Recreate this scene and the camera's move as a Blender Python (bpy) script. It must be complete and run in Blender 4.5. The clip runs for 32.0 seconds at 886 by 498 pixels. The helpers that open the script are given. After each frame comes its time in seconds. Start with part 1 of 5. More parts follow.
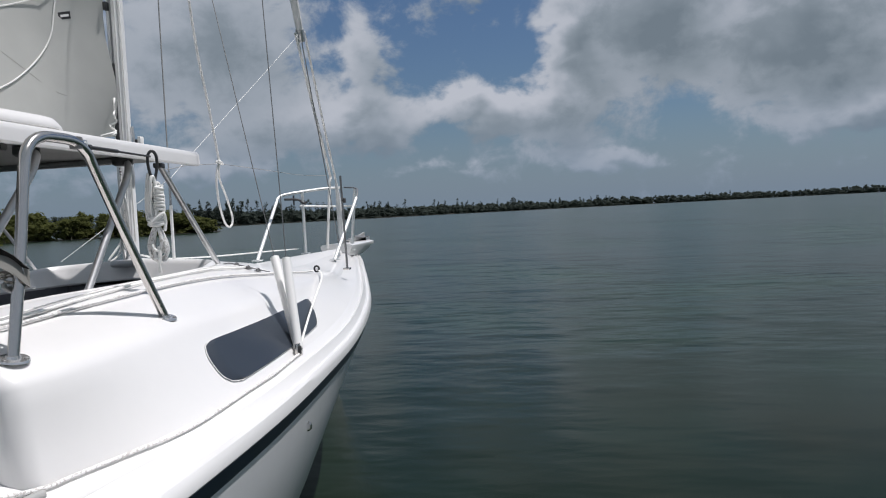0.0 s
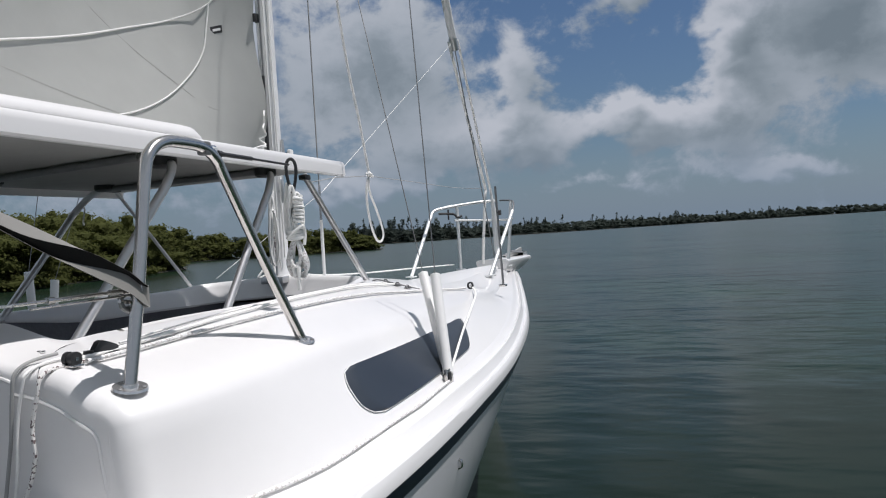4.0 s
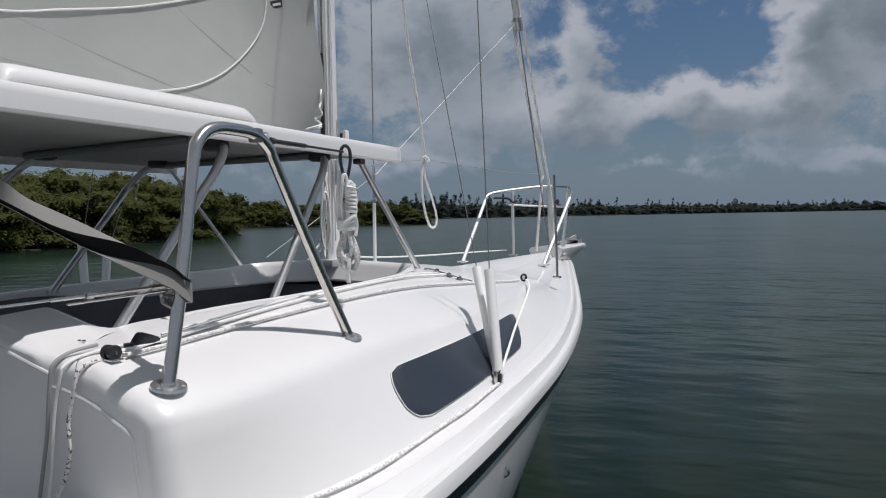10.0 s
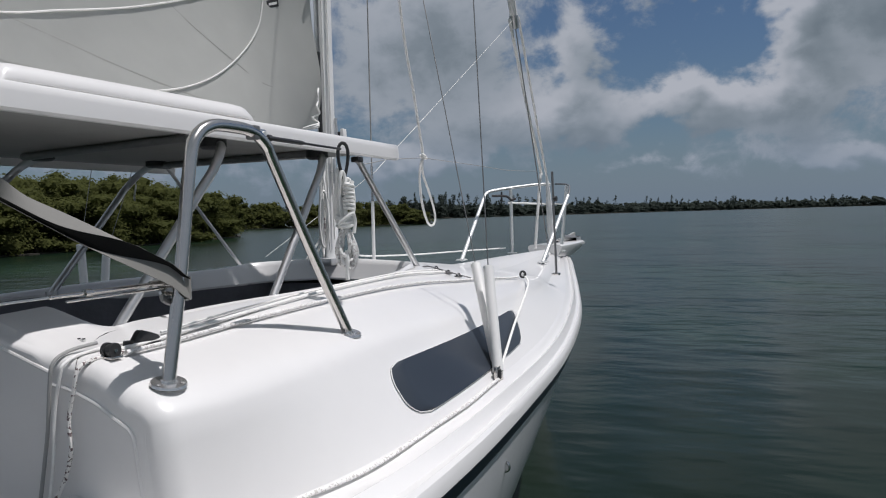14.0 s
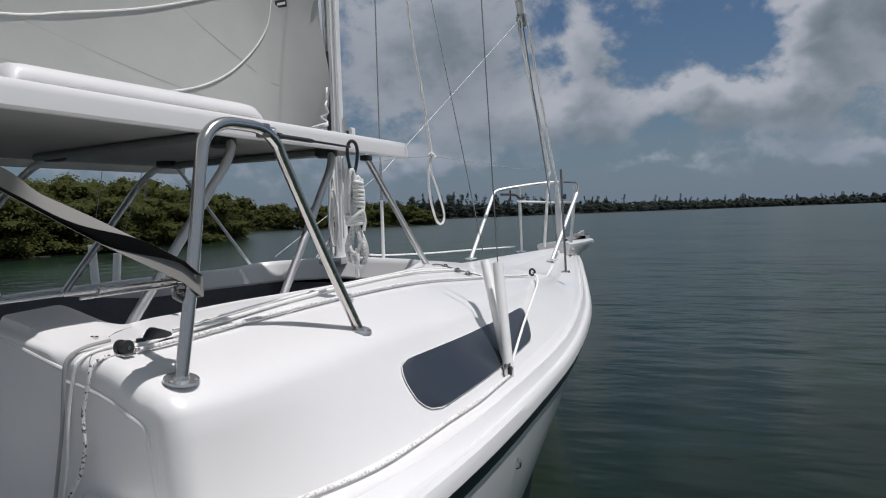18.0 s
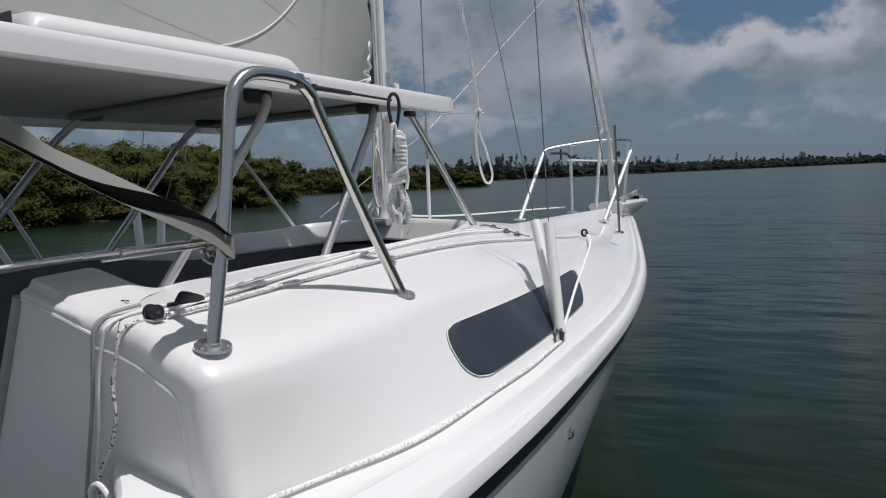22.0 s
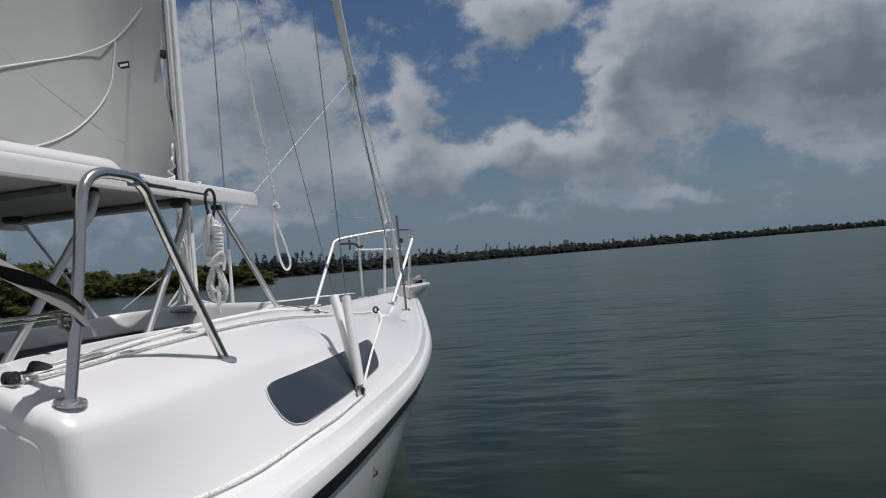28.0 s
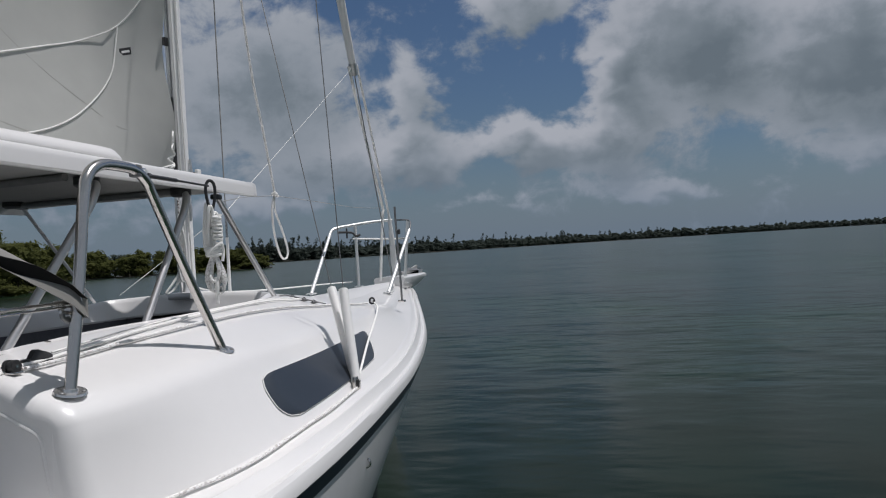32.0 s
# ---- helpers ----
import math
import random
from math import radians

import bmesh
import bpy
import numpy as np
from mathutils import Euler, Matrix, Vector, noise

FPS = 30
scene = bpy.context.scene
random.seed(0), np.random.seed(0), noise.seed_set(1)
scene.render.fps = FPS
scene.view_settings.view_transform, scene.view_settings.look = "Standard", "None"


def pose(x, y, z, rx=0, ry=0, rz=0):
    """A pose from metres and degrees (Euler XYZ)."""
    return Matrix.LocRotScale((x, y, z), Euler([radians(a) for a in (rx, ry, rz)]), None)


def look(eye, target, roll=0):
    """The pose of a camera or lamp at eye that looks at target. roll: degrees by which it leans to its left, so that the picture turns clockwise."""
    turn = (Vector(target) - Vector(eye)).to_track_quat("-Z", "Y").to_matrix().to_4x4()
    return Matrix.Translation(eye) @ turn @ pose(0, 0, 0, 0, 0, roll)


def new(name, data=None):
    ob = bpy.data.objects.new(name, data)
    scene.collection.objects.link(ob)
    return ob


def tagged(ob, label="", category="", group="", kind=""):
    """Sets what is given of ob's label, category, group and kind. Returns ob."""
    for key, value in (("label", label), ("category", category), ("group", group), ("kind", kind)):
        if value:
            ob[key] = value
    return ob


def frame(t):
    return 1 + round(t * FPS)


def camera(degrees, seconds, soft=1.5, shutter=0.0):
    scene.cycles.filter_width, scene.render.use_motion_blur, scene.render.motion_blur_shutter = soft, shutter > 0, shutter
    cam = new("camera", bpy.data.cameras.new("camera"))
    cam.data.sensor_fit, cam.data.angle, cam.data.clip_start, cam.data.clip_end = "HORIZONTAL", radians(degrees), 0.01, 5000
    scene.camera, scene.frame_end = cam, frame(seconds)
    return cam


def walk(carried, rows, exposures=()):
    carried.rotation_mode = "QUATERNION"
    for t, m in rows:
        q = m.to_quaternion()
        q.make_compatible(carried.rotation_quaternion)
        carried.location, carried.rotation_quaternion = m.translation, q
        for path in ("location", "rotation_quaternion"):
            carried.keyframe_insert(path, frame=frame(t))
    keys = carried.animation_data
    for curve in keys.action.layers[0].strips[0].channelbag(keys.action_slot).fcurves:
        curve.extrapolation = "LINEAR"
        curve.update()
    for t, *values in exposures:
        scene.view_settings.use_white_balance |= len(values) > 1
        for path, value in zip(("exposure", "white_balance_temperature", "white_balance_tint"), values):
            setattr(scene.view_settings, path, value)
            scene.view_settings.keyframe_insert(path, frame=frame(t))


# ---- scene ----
cam = camera(60.0, 32.0, soft=1.1)
PATH = [  # seconds, x, y, z, turn about x, y, z
    (0.0, 1.836, -2.915, 1.394, 87.36, 2.90, 8.93),
    (0.5, 1.831, -2.884, 1.378, 89.66, 3.59, 10.53),
    (1.0, 1.829, -2.872, 1.389, 89.26, 3.08, 11.30),
    (1.5, 1.831, -2.885, 1.384, 88.85, 3.27, 10.88),
    (2.0, 1.823, -2.835, 1.373, 89.66, 3.81, 12.06),
    (2.5, 1.813, -2.786, 1.377, 90.66, 3.70, 14.64),
    (3.0, 1.799, -2.737, 1.378, 89.92, 3.67, 16.46),
    (3.5, 1.783, -2.683, 1.373, 89.68, 4.01, 18.48),
    (4.0, 1.760, -2.621, 1.377, 89.23, 3.70, 20.64),
    (4.5, 1.748, -2.589, 1.378, 88.80, 3.79, 23.02),
    (6.5, 1.707, -2.525, 1.423, 85.75, 1.37, 25.37),
    (7.0, 1.705, -2.518, 1.420, 85.46, 1.52, 25.46),
    (7.5, 1.703, -2.516, 1.428, 85.87, 1.23, 25.52),
    (8.0, 1.703, -2.521, 1.428, 85.96, 1.22, 25.15),
    (8.5, 1.705, -2.525, 1.421, 85.77, 1.45, 25.03),
    (9.0, 1.708, -2.533, 1.418, 86.67, 1.53, 24.71),
    (9.5, 1.708, -2.534, 1.426, 87.29, 1.22, 24.65),
    (10.0, 1.710, -2.530, 1.431, 87.61, 0.98, 24.48),
    (10.5, 1.708, -2.530, 1.429, 87.46, 1.07, 24.30),
    (11.0, 1.714, -2.535, 1.420, 87.79, 1.54, 24.27),
    (11.5, 1.716, -2.539, 1.422, 87.50, 1.45, 24.13),
    (12.0, 1.714, -2.535, 1.420, 87.23, 1.59, 24.21),
    (12.5, 1.715, -2.536, 1.423, 87.12, 1.41, 24.24),
    (13.0, 1.714, -2.532, 1.420, 87.31, 1.54, 24.34),
    (13.5, 1.712, -2.530, 1.421, 87.40, 1.54, 24.42),
    (14.0, 1.713, -2.532, 1.421, 87.60, 1.59, 24.40),
    (14.5, 1.714, -2.538, 1.425, 87.47, 1.41, 24.17),
    (16.5, 1.710, -2.526, 1.419, 87.24, 1.70, 24.96),
    (17.0, 1.710, -2.530, 1.420, 87.25, 1.64, 24.94),
    (17.5, 1.715, -2.537, 1.400, 87.48, 2.43, 24.97),
    (18.0, 1.711, -2.536, 1.413, 87.63, 2.00, 25.02),
    (18.5, 1.714, -2.533, 1.403, 87.55, 2.40, 25.02),
    (19.0, 1.707, -2.522, 1.396, 87.77, 2.62, 25.25),
    (19.5, 1.706, -2.517, 1.403, 87.55, 2.46, 25.82),
    (20.0, 1.708, -2.523, 1.390, 87.19, 2.99, 25.71),
    (20.5, 1.709, -2.523, 1.397, 87.07, 2.71, 25.62),
    (21.0, 1.700, -2.501, 1.394, 86.83, 2.73, 25.81),
    (21.5, 1.687, -2.475, 1.397, 86.41, 2.64, 26.70),
    (22.0, 1.667, -2.434, 1.400, 84.96, 2.51, 28.65),
    (22.5, 1.649, -2.400, 1.394, 87.14, 2.76, 30.52),
    (23.0, 1.628, -2.367, 1.403, 86.82, 2.39, 31.95),
    (23.5, 1.631, -2.373, 1.406, 87.09, 2.37, 32.76),
    (24.0, 1.654, -2.412, 1.396, 84.94, 2.79, 30.33),
    (24.5, 1.700, -2.511, 1.375, 84.81, 3.73, 26.09),
    (25.0, 1.729, -2.591, 1.374, 85.60, 3.81, 22.60),
    (25.5, 1.756, -2.682, 1.367, 85.18, 4.09, 18.65),
    (26.0, 1.762, -2.719, 1.356, 84.89, 4.60, 16.63),
    (26.5, 1.773, -2.759, 1.354, 87.33, 4.63, 15.27),
    (28.5, 1.778, -2.819, 1.353, 91.04, 4.66, 12.47),
    (29.0, 1.776, -2.813, 1.361, 89.90, 4.18, 12.58),
    (29.5, 1.773, -2.806, 1.357, 89.62, 4.43, 13.08),
    (30.0, 1.772, -2.806, 1.357, 89.44, 4.43, 12.97),
    (30.5, 1.774, -2.803, 1.360, 89.57, 4.30, 13.24),
    (31.0, 1.774, -2.801, 1.355, 89.47, 4.43, 13.56),
    (31.5, 1.774, -2.810, 1.362, 89.48, 4.19, 13.63),
    (32.0, 1.780, -2.837, 1.376, 90.11, 3.53, 12.56),
]
walk(cam, [(t, pose(*p)) for t, *p in PATH],
     exposures=[(t, e + 0.06, 6150, 14) for t, e in ((0, 0.12), (1, 0.16), (3, 0.2), (4.5, 0.07), (7, -0.12), (20, -0.11), (22, -0.20), (23, -0.18), (24, -0.10), (25, -0.2), (26, -0.23), (29, -0.21), (32, -0.25))])

# ---- world, sun ----
SUN = Vector((0.34, 0.14, 1.0)).normalized()      # towards the sun
EAST = math.atan2(SUN.x, SUN.y)
world = bpy.data.worlds.new("sky")
scene.world = world
world.use_nodes = True


def nodes_of(tree):
    tree.nodes.clear()

    def n(kind, **kw):
        node = tree.nodes.new(kind)
        for k, v in kw.items():
            if k in node.inputs.keys():
                node.inputs[k].default_value = v
            else:
                setattr(node, k, v)
        return node

    def l(a, b):
        tree.links.new(a, b)
    return n, l


def ramp(n, stops, mode="LINEAR"):
    r = n("ShaderNodeValToRGB")
    r.color_ramp.interpolation = mode
    els = r.color_ramp.elements
    while len(els) < len(stops):
        els.new(0.5)
    for e, (p, c) in zip(els, stops):
        e.position = p
        e.color = (*c, 1) if len(c) == 3 else c
    return r


def build_sky():
    """Blue sky with heaped clouds: bright towards the sun, grey-green where they are thick."""
    n, l = nodes_of(world.node_tree)

    def math_node(op, a, b=None, c=None):
        m = n("ShaderNodeMath", operation=op)
        for k, v in enumerate((a, b, c)):
            if v is None:
                continue
            if isinstance(v, (int, float)):
                m.inputs[k].default_value = v
            else:
                l(v, m.inputs[k])
        return m.outputs[0]

    def remap(v, a, b, c=0.0, d=1.0):
        m = n("ShaderNodeMapRange", interpolation_type="SMOOTHSTEP")
        l(v, m.inputs["Value"])
        for k, x in (("From Min", a), ("From Max", b), ("To Min", c), ("To Max", d)):
            m.inputs[k].default_value = x
        return m.outputs[0]

    out = n("ShaderNodeOutputWorld")
    sky = n("ShaderNodeTexSky", sky_type="NISHITA", sun_disc=False, sun_elevation=math.asin(SUN.z), sun_rotation=EAST,
            air_density=1.2, dust_density=0.8, ozone_density=3.0)
    co = n("ShaderNodeTexCoord")
    sep = n("ShaderNodeSeparateXYZ")
    l(co.outputs["Generated"], sep.inputs[0])
    x, y, z = sep.outputs

    # direction in degrees, ruffled by noise so that the clouds' edges heap up
    az = math_node("MULTIPLY", math_node("ARCTAN2", x, y), 180 / math.pi)
    el = math_node("MULTIPLY", math_node("ARCSINE", z), 180 / math.pi)
    mp = n("ShaderNodeMapping", Location=CLOUD_AT, Scale=(1, 1, 1.35))
    l(co.outputs["Generated"], mp.inputs[0])
    rough = n("ShaderNodeTexNoise", Scale=11.0, Detail=3.0, Roughness=0.6)
    l(mp.outputs[0], rough.inputs["Vector"])
    fine = n("ShaderNodeTexNoise", Scale=15.0, Detail=8.0, Roughness=0.62, Distortion=0.2)
    l(mp.outputs[0], fine.inputs["Vector"])
    shift = n("ShaderNodeVectorMath", operation="MULTIPLY_ADD")
    l(rough.outputs["Color"], shift.inputs[0])
    shift.inputs[1].default_value, shift.inputs[2].default_value = (7.0, 5.0, 0), (-3.5, -2.5, 0)
    place = n("ShaderNodeCombineXYZ")
    l(az, place.inputs[0])
    l(el, place.inputs[1])
    ruffled = n("ShaderNodeVectorMath", operation="ADD")
    l(place.outputs[0], ruffled.inputs[0])
    l(shift.outputs[0], ruffled.inputs[1])
    # further round and overhead: broken cloud
    rest = math_node("ADD", remap(el, 22.0, 34.0, 0.0, 0.45), remap(math_node("ABSOLUTE", math_node("ADD", az, 8.0)), 48.0, 62.0, 0.0, 0.45))
    grain = math_node("MULTIPLY_ADD", fine.outputs["Fac"], 1.5, -0.75)

    def density(to_az, to_el):
        total = math_node("ADD", rest, grain)
        for a, e, sa, se, w in CLOUDS:
            d = n("ShaderNodeVectorMath", operation="MULTIPLY_ADD")
            l(ruffled.outputs[0], d.inputs[0])
            d.inputs[1].default_value = (1 / sa, 1 / se, 0)
            d.inputs[2].default_value = ((to_az - a) / sa, (to_el - e) / se, 0)
            q = n("ShaderNodeVectorMath", operation="DOT_PRODUCT")
            l(d.outputs[0], q.inputs[0])
            l(d.outputs[0], q.inputs[1])
            total = math_node("MULTIPLY_ADD", math_node("POWER", 0.3679, q.outputs["Value"]), w, total)
        return total

    here, above = density(0.0, 0.0), density(-0.6, 1.0)
    cover = remap(here, 0.14, 0.52)
    lit = math_node("MULTIPLY_ADD", math_node("SUBTRACT", here, above), 1.1, 0.60)
    thick = remap(here, 0.55, 1.25, 0.0, 0.58)
    shade = math_node("ADD", math_node("SUBTRACT", lit, thick), math_node("MULTIPLY", grain, 0.45))
    tone = ramp(n, [(0.0, (0.145, 0.178, 0.198)), (0.3, (0.205, 0.240, 0.261)), (0.55, (0.285, 0.317, 0.342)), (0.95, (0.435, 0.452, 0.472))])
    l(shade, tone.inputs["Fac"])
    haze = remap(z, -0.02, 0.15, 0.80, 0.0)
    blue = n("ShaderNodeVectorMath", operation="SCALE")
    l(sky.outputs[0], blue.inputs[0])
    blue.inputs["Scale"].default_value = SKY_STRENGTH
    deep = n("ShaderNodeVectorMath", operation="MULTIPLY")
    l(blue.outputs[0], deep.inputs[0])
    deep.inputs[1].default_value = (0.72, 0.83, 0.945)
    m1 = n("ShaderNodeMix", data_type="RGBA")
    l(cover, m1.inputs[0])
    l(deep.outputs[0], m1.inputs[6])
    l(tone.outputs[0], m1.inputs[7])
    m2 = n("ShaderNodeMix", data_type="RGBA")
    l(haze, m2.inputs[0])
    l(m1.outputs[2], m2.inputs[6])
    m2.inputs[7].default_value = (0.165, 0.222, 0.285, 1)
    bg = n("ShaderNodeBackground", Strength=1.0)
    l(m2.outputs[2], bg.inputs[0])
    l(bg.outputs[0], out.inputs[0])


SKY_STRENGTH, CLOUD_AT = 0.048, (0.35, 0.1, 0.2)
CLOUDS = [  # azimuth, height, half width, half height (degrees), weight
    (-42, 12, 15, 9, 0.73), (-24, 13, 5.5, 5.5, 0.73), (-21, 6.5, 5.0, 2.2, 0.55), (-13.8, 11.0, 2.1, 3.4, 0.66),
    (-14.5, 6.8, 3.6, 1.6, 0.7), (-6.0, 7.2, 4.2, 1.6, 0.85), (-6.5, 17.2, 4.2, 2.0, 0.8), (0.9, 12.0, 2.2, 4.2, 0.98),
    (0.5, 6.5, 4.0, 2.6, 0.6), (6.5, 13.5, 3.8, 5.0, 1.2), (16, 11, 6.0, 4.6, 1.25), (19, 5.0, 3.3, 1.1, 0.7), (31, 12, 9, 7, 0.8),
    (-9, 3.2, 4.6, 0.8, 0.36), (-27, 3.6, 5.0, 0.9, 0.5), (4, 3.4, 4.5, 0.9, 0.42)]
build_sky()

sun = new("sun", bpy.data.lights.new("sun", "SUN"))
sun.data.energy, sun.data.angle, sun.data.color = 3.7, radians(0.6), (1.0, 0.96, 0.90)
sun.matrix_world = look(SUN * 40, (0, 0, 0))


# ---- materials ----
def surface(name, color, rough=0.5, metal=0.0, scale=6.0, spread=0.06, bump=0.0, bump_scale=60.0, coat=0.0, spots=None, trans=0.0, spec=0.5):
    """Painted or moulded surface: colour varied at two scales, fine relief."""
    m = bpy.data.materials.new(name)
    m.use_nodes = True
    n, l = nodes_of(m.node_tree)
    out = n("ShaderNodeOutputMaterial")
    b = n("ShaderNodeBsdfPrincipled", Roughness=rough, Metallic=metal)
    b.inputs["Coat Weight"].default_value = coat
    b.inputs["Coat Roughness"].default_value = 0.08
    b.inputs["Specular IOR Level"].default_value = spec
    co = n("ShaderNodeTexCoord")
    n1 = n("ShaderNodeTexNoise", Scale=scale, Detail=4.0)
    n2 = n("ShaderNodeTexNoise", Scale=scale * 9, Detail=3.0)
    l(co.outputs["Object"], n1.inputs["Vector"])
    l(co.outputs["Object"], n2.inputs["Vector"])
    mixn = n("ShaderNodeMath", operation="MULTIPLY_ADD")
    l(n2.outputs["Fac"], mixn.inputs[0])
    mixn.inputs[1].default_value = 0.35
    l(n1.outputs["Fac"], mixn.inputs[2])
    lo = tuple(max(0.0, c * (1 - spread)) for c in color)
    hi = tuple(min(1.0, c * (1 + spread)) for c in color)
    r = ramp(n, [(0.35, spots or lo), (0.55, color), (1.0, hi)])
    l(mixn.outputs[0], r.inputs["Fac"])
    l(r.outputs[0], b.inputs["Base Color"])
    rr = n("ShaderNodeMapRange")
    l(mixn.outputs[0], rr.inputs["Value"])
    rr.inputs["To Min"].default_value, rr.inputs["To Max"].default_value = rough * 0.8, min(1.0, rough * 1.25)
    l(rr.outputs[0], b.inputs["Roughness"])
    if bump:
        nb = n("ShaderNodeTexNoise", Scale=bump_scale, Detail=3.0)
        l(co.outputs["Object"], nb.inputs["Vector"])
        bp = n("ShaderNodeBump", Strength=bump, Distance=0.01)
        l(nb.outputs["Fac"], bp.inputs["Height"])
        l(bp.outputs[0], b.inputs["Normal"])
    if trans:
        tr = n("ShaderNodeBsdfTranslucent")
        l(r.outputs[0], tr.inputs[0])
        mx = n("ShaderNodeMixShader", Fac=trans)
        l(b.outputs[0], mx.inputs[1])
        l(tr.outputs[0], mx.inputs[2])
        l(mx.outputs[0], out.inputs[0])
    else:
        l(b.outputs[0], out.inputs[0])
    return m


def rope_material(name, color, fleck=None):
    """Braided line: slanted strands, with dark flecks where it has them."""
    m = surface(name, color, 0.85, scale=30, spread=0.12)
    n_, l_ = m.node_tree.nodes, m.node_tree.links
    b = next(x for x in n_ if x.type == "BSDF_PRINCIPLED")
    co = next(x for x in n_ if x.type == "TEX_COORD")
    w = n_.new("ShaderNodeTexWave")
    w.inputs["Scale"].default_value, w.inputs["Distortion"].default_value = 190, 2.0
    l_.new(co.outputs["Object"], w.inputs["Vector"])
    bp = n_.new("ShaderNodeBump")
    bp.inputs["Strength"].default_value, bp.inputs["Distance"].default_value = 0.15, 0.003
    l_.new(w.outputs["Fac"], bp.inputs["Height"])
    l_.new(bp.outputs[0], b.inputs["Normal"])
    if fleck:
        v = n_.new("ShaderNodeTexNoise")
        v.inputs["Scale"].default_value = 160
        l_.new(co.outputs["Object"], v.inputs["Vector"])
        th = n_.new("ShaderNodeMapRange")
        th.inputs["From Min"].default_value, th.inputs["From Max"].default_value = 0.53, 0.57
        l_.new(v.outputs["Fac"], th.inputs["Value"])
        mx = n_.new("ShaderNodeMix")
        mx.data_type = "RGBA"
        old = b.inputs["Base Color"].links[0].from_socket
        l_.new(th.outputs[0], mx.inputs[0])
        l_.new(old, mx.inputs[6])
        mx.inputs[7].default_value = (*fleck, 1)
        l_.new(mx.outputs[2], b.inputs["Base Color"])
    return m


GEL = surface("white_gelcoat", (0.752, 0.740, 0.728), 0.28, scale=2.5, spread=0.035, bump=0.012, bump_scale=14, coat=0.35)
HULL = surface("white_hull_gelcoat", (0.72, 0.72, 0.73), 0.22, scale=2.0, spread=0.04, coat=0.5)
NAVY = surface("navy_stripe", (0.028, 0.037, 0.062), 0.32, scale=5, spread=0.25)
SMOKE = surface("smoked_acrylic", (0.024, 0.031, 0.042), 0.33, scale=4, spread=0.2, coat=0.10)
STEEL = surface("polished_stainless_steel", (0.60, 0.575, 0.55), 0.19, metal=1.0, scale=14, spread=0.06)
SATIN = surface("bright_satin_steel", (0.86, 0.86, 0.84), 0.42, metal=0.75, scale=14, spread=0.06)
CHROME = surface("bright_chrome", (0.76, 0.75, 0.74), 0.22, metal=0.9, scale=14, spread=0.06)
ALU = surface("anodised_aluminium", (0.60, 0.60, 0.60), 0.38, metal=0.85, scale=10, spread=0.08)
MASTM = surface("white_painted_aluminium", (0.80, 0.80, 0.79), 0.35, scale=9, spread=0.05)
PVC = surface("white_plastic_tube", (0.82, 0.81, 0.79), 0.42, scale=8, spread=0.06)
BLACK = surface("black_plastic", (0.028, 0.028, 0.029), 0.45, scale=30, spread=0.3)
WIRE = surface("grey_steel_wire", (0.22, 0.22, 0.22), 0.40, metal=0.6, scale=60, spread=0.2)
# Dark tone carries the shade that the pop-top throws inside.
DARK = surface("shade_dark_lining", (0.135, 0.137, 0.150), 0.85, scale=7, spread=0.35, bump=0.2)
SAIL = surface("white_sailcloth", (0.53, 0.53, 0.50), 0.75, scale=1.1, spread=0.13, bump=0.35, bump_scale=5, trans=0.30)
SEAM = surface("sail_seam_tape", (0.52, 0.515, 0.485), 0.8, scale=8, spread=0.05, trans=0.30)
LINER = surface("grey_cockpit_liner", (0.19, 0.19, 0.19), 0.8, scale=3, spread=0.25)
HEADLINER = surface("grey_headliner_cloth", (0.29, 0.29, 0.28), 0.8, scale=2.2, spread=0.25)
# Near-black copy of the webbing: the back's shade is in its colour.
WEBSHADE = surface("shade_black_webbing", (0.012, 0.012, 0.012), 0.9, scale=12, spread=0.2, bump=0.1, bump_scale=300, spec=0.1)
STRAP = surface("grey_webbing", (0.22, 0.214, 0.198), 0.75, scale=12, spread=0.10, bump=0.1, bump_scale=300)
GREYTUBE = surface("weathered_grey_tube", (0.34, 0.34, 0.33), 0.55, scale=20, spread=0.15)
ROPE = rope_material("white_rope", (0.84, 0.83, 0.80))
SHEETING = surface("white_furled_cloth", (0.90, 0.89, 0.87), 0.7, scale=12, spread=0.04, trans=0.45)
FLECK = rope_material("flecked_rope", (0.78, 0.76, 0.73), (0.15, 0.11, 0.11))
PALEFLECK = rope_material("pale_flecked_rope", (0.80, 0.79, 0.77), (0.56, 0.53, 0.51))
BARK = surface("mangrove_bark", (0.035, 0.032, 0.024), 0.9, scale=3, spread=0.3)


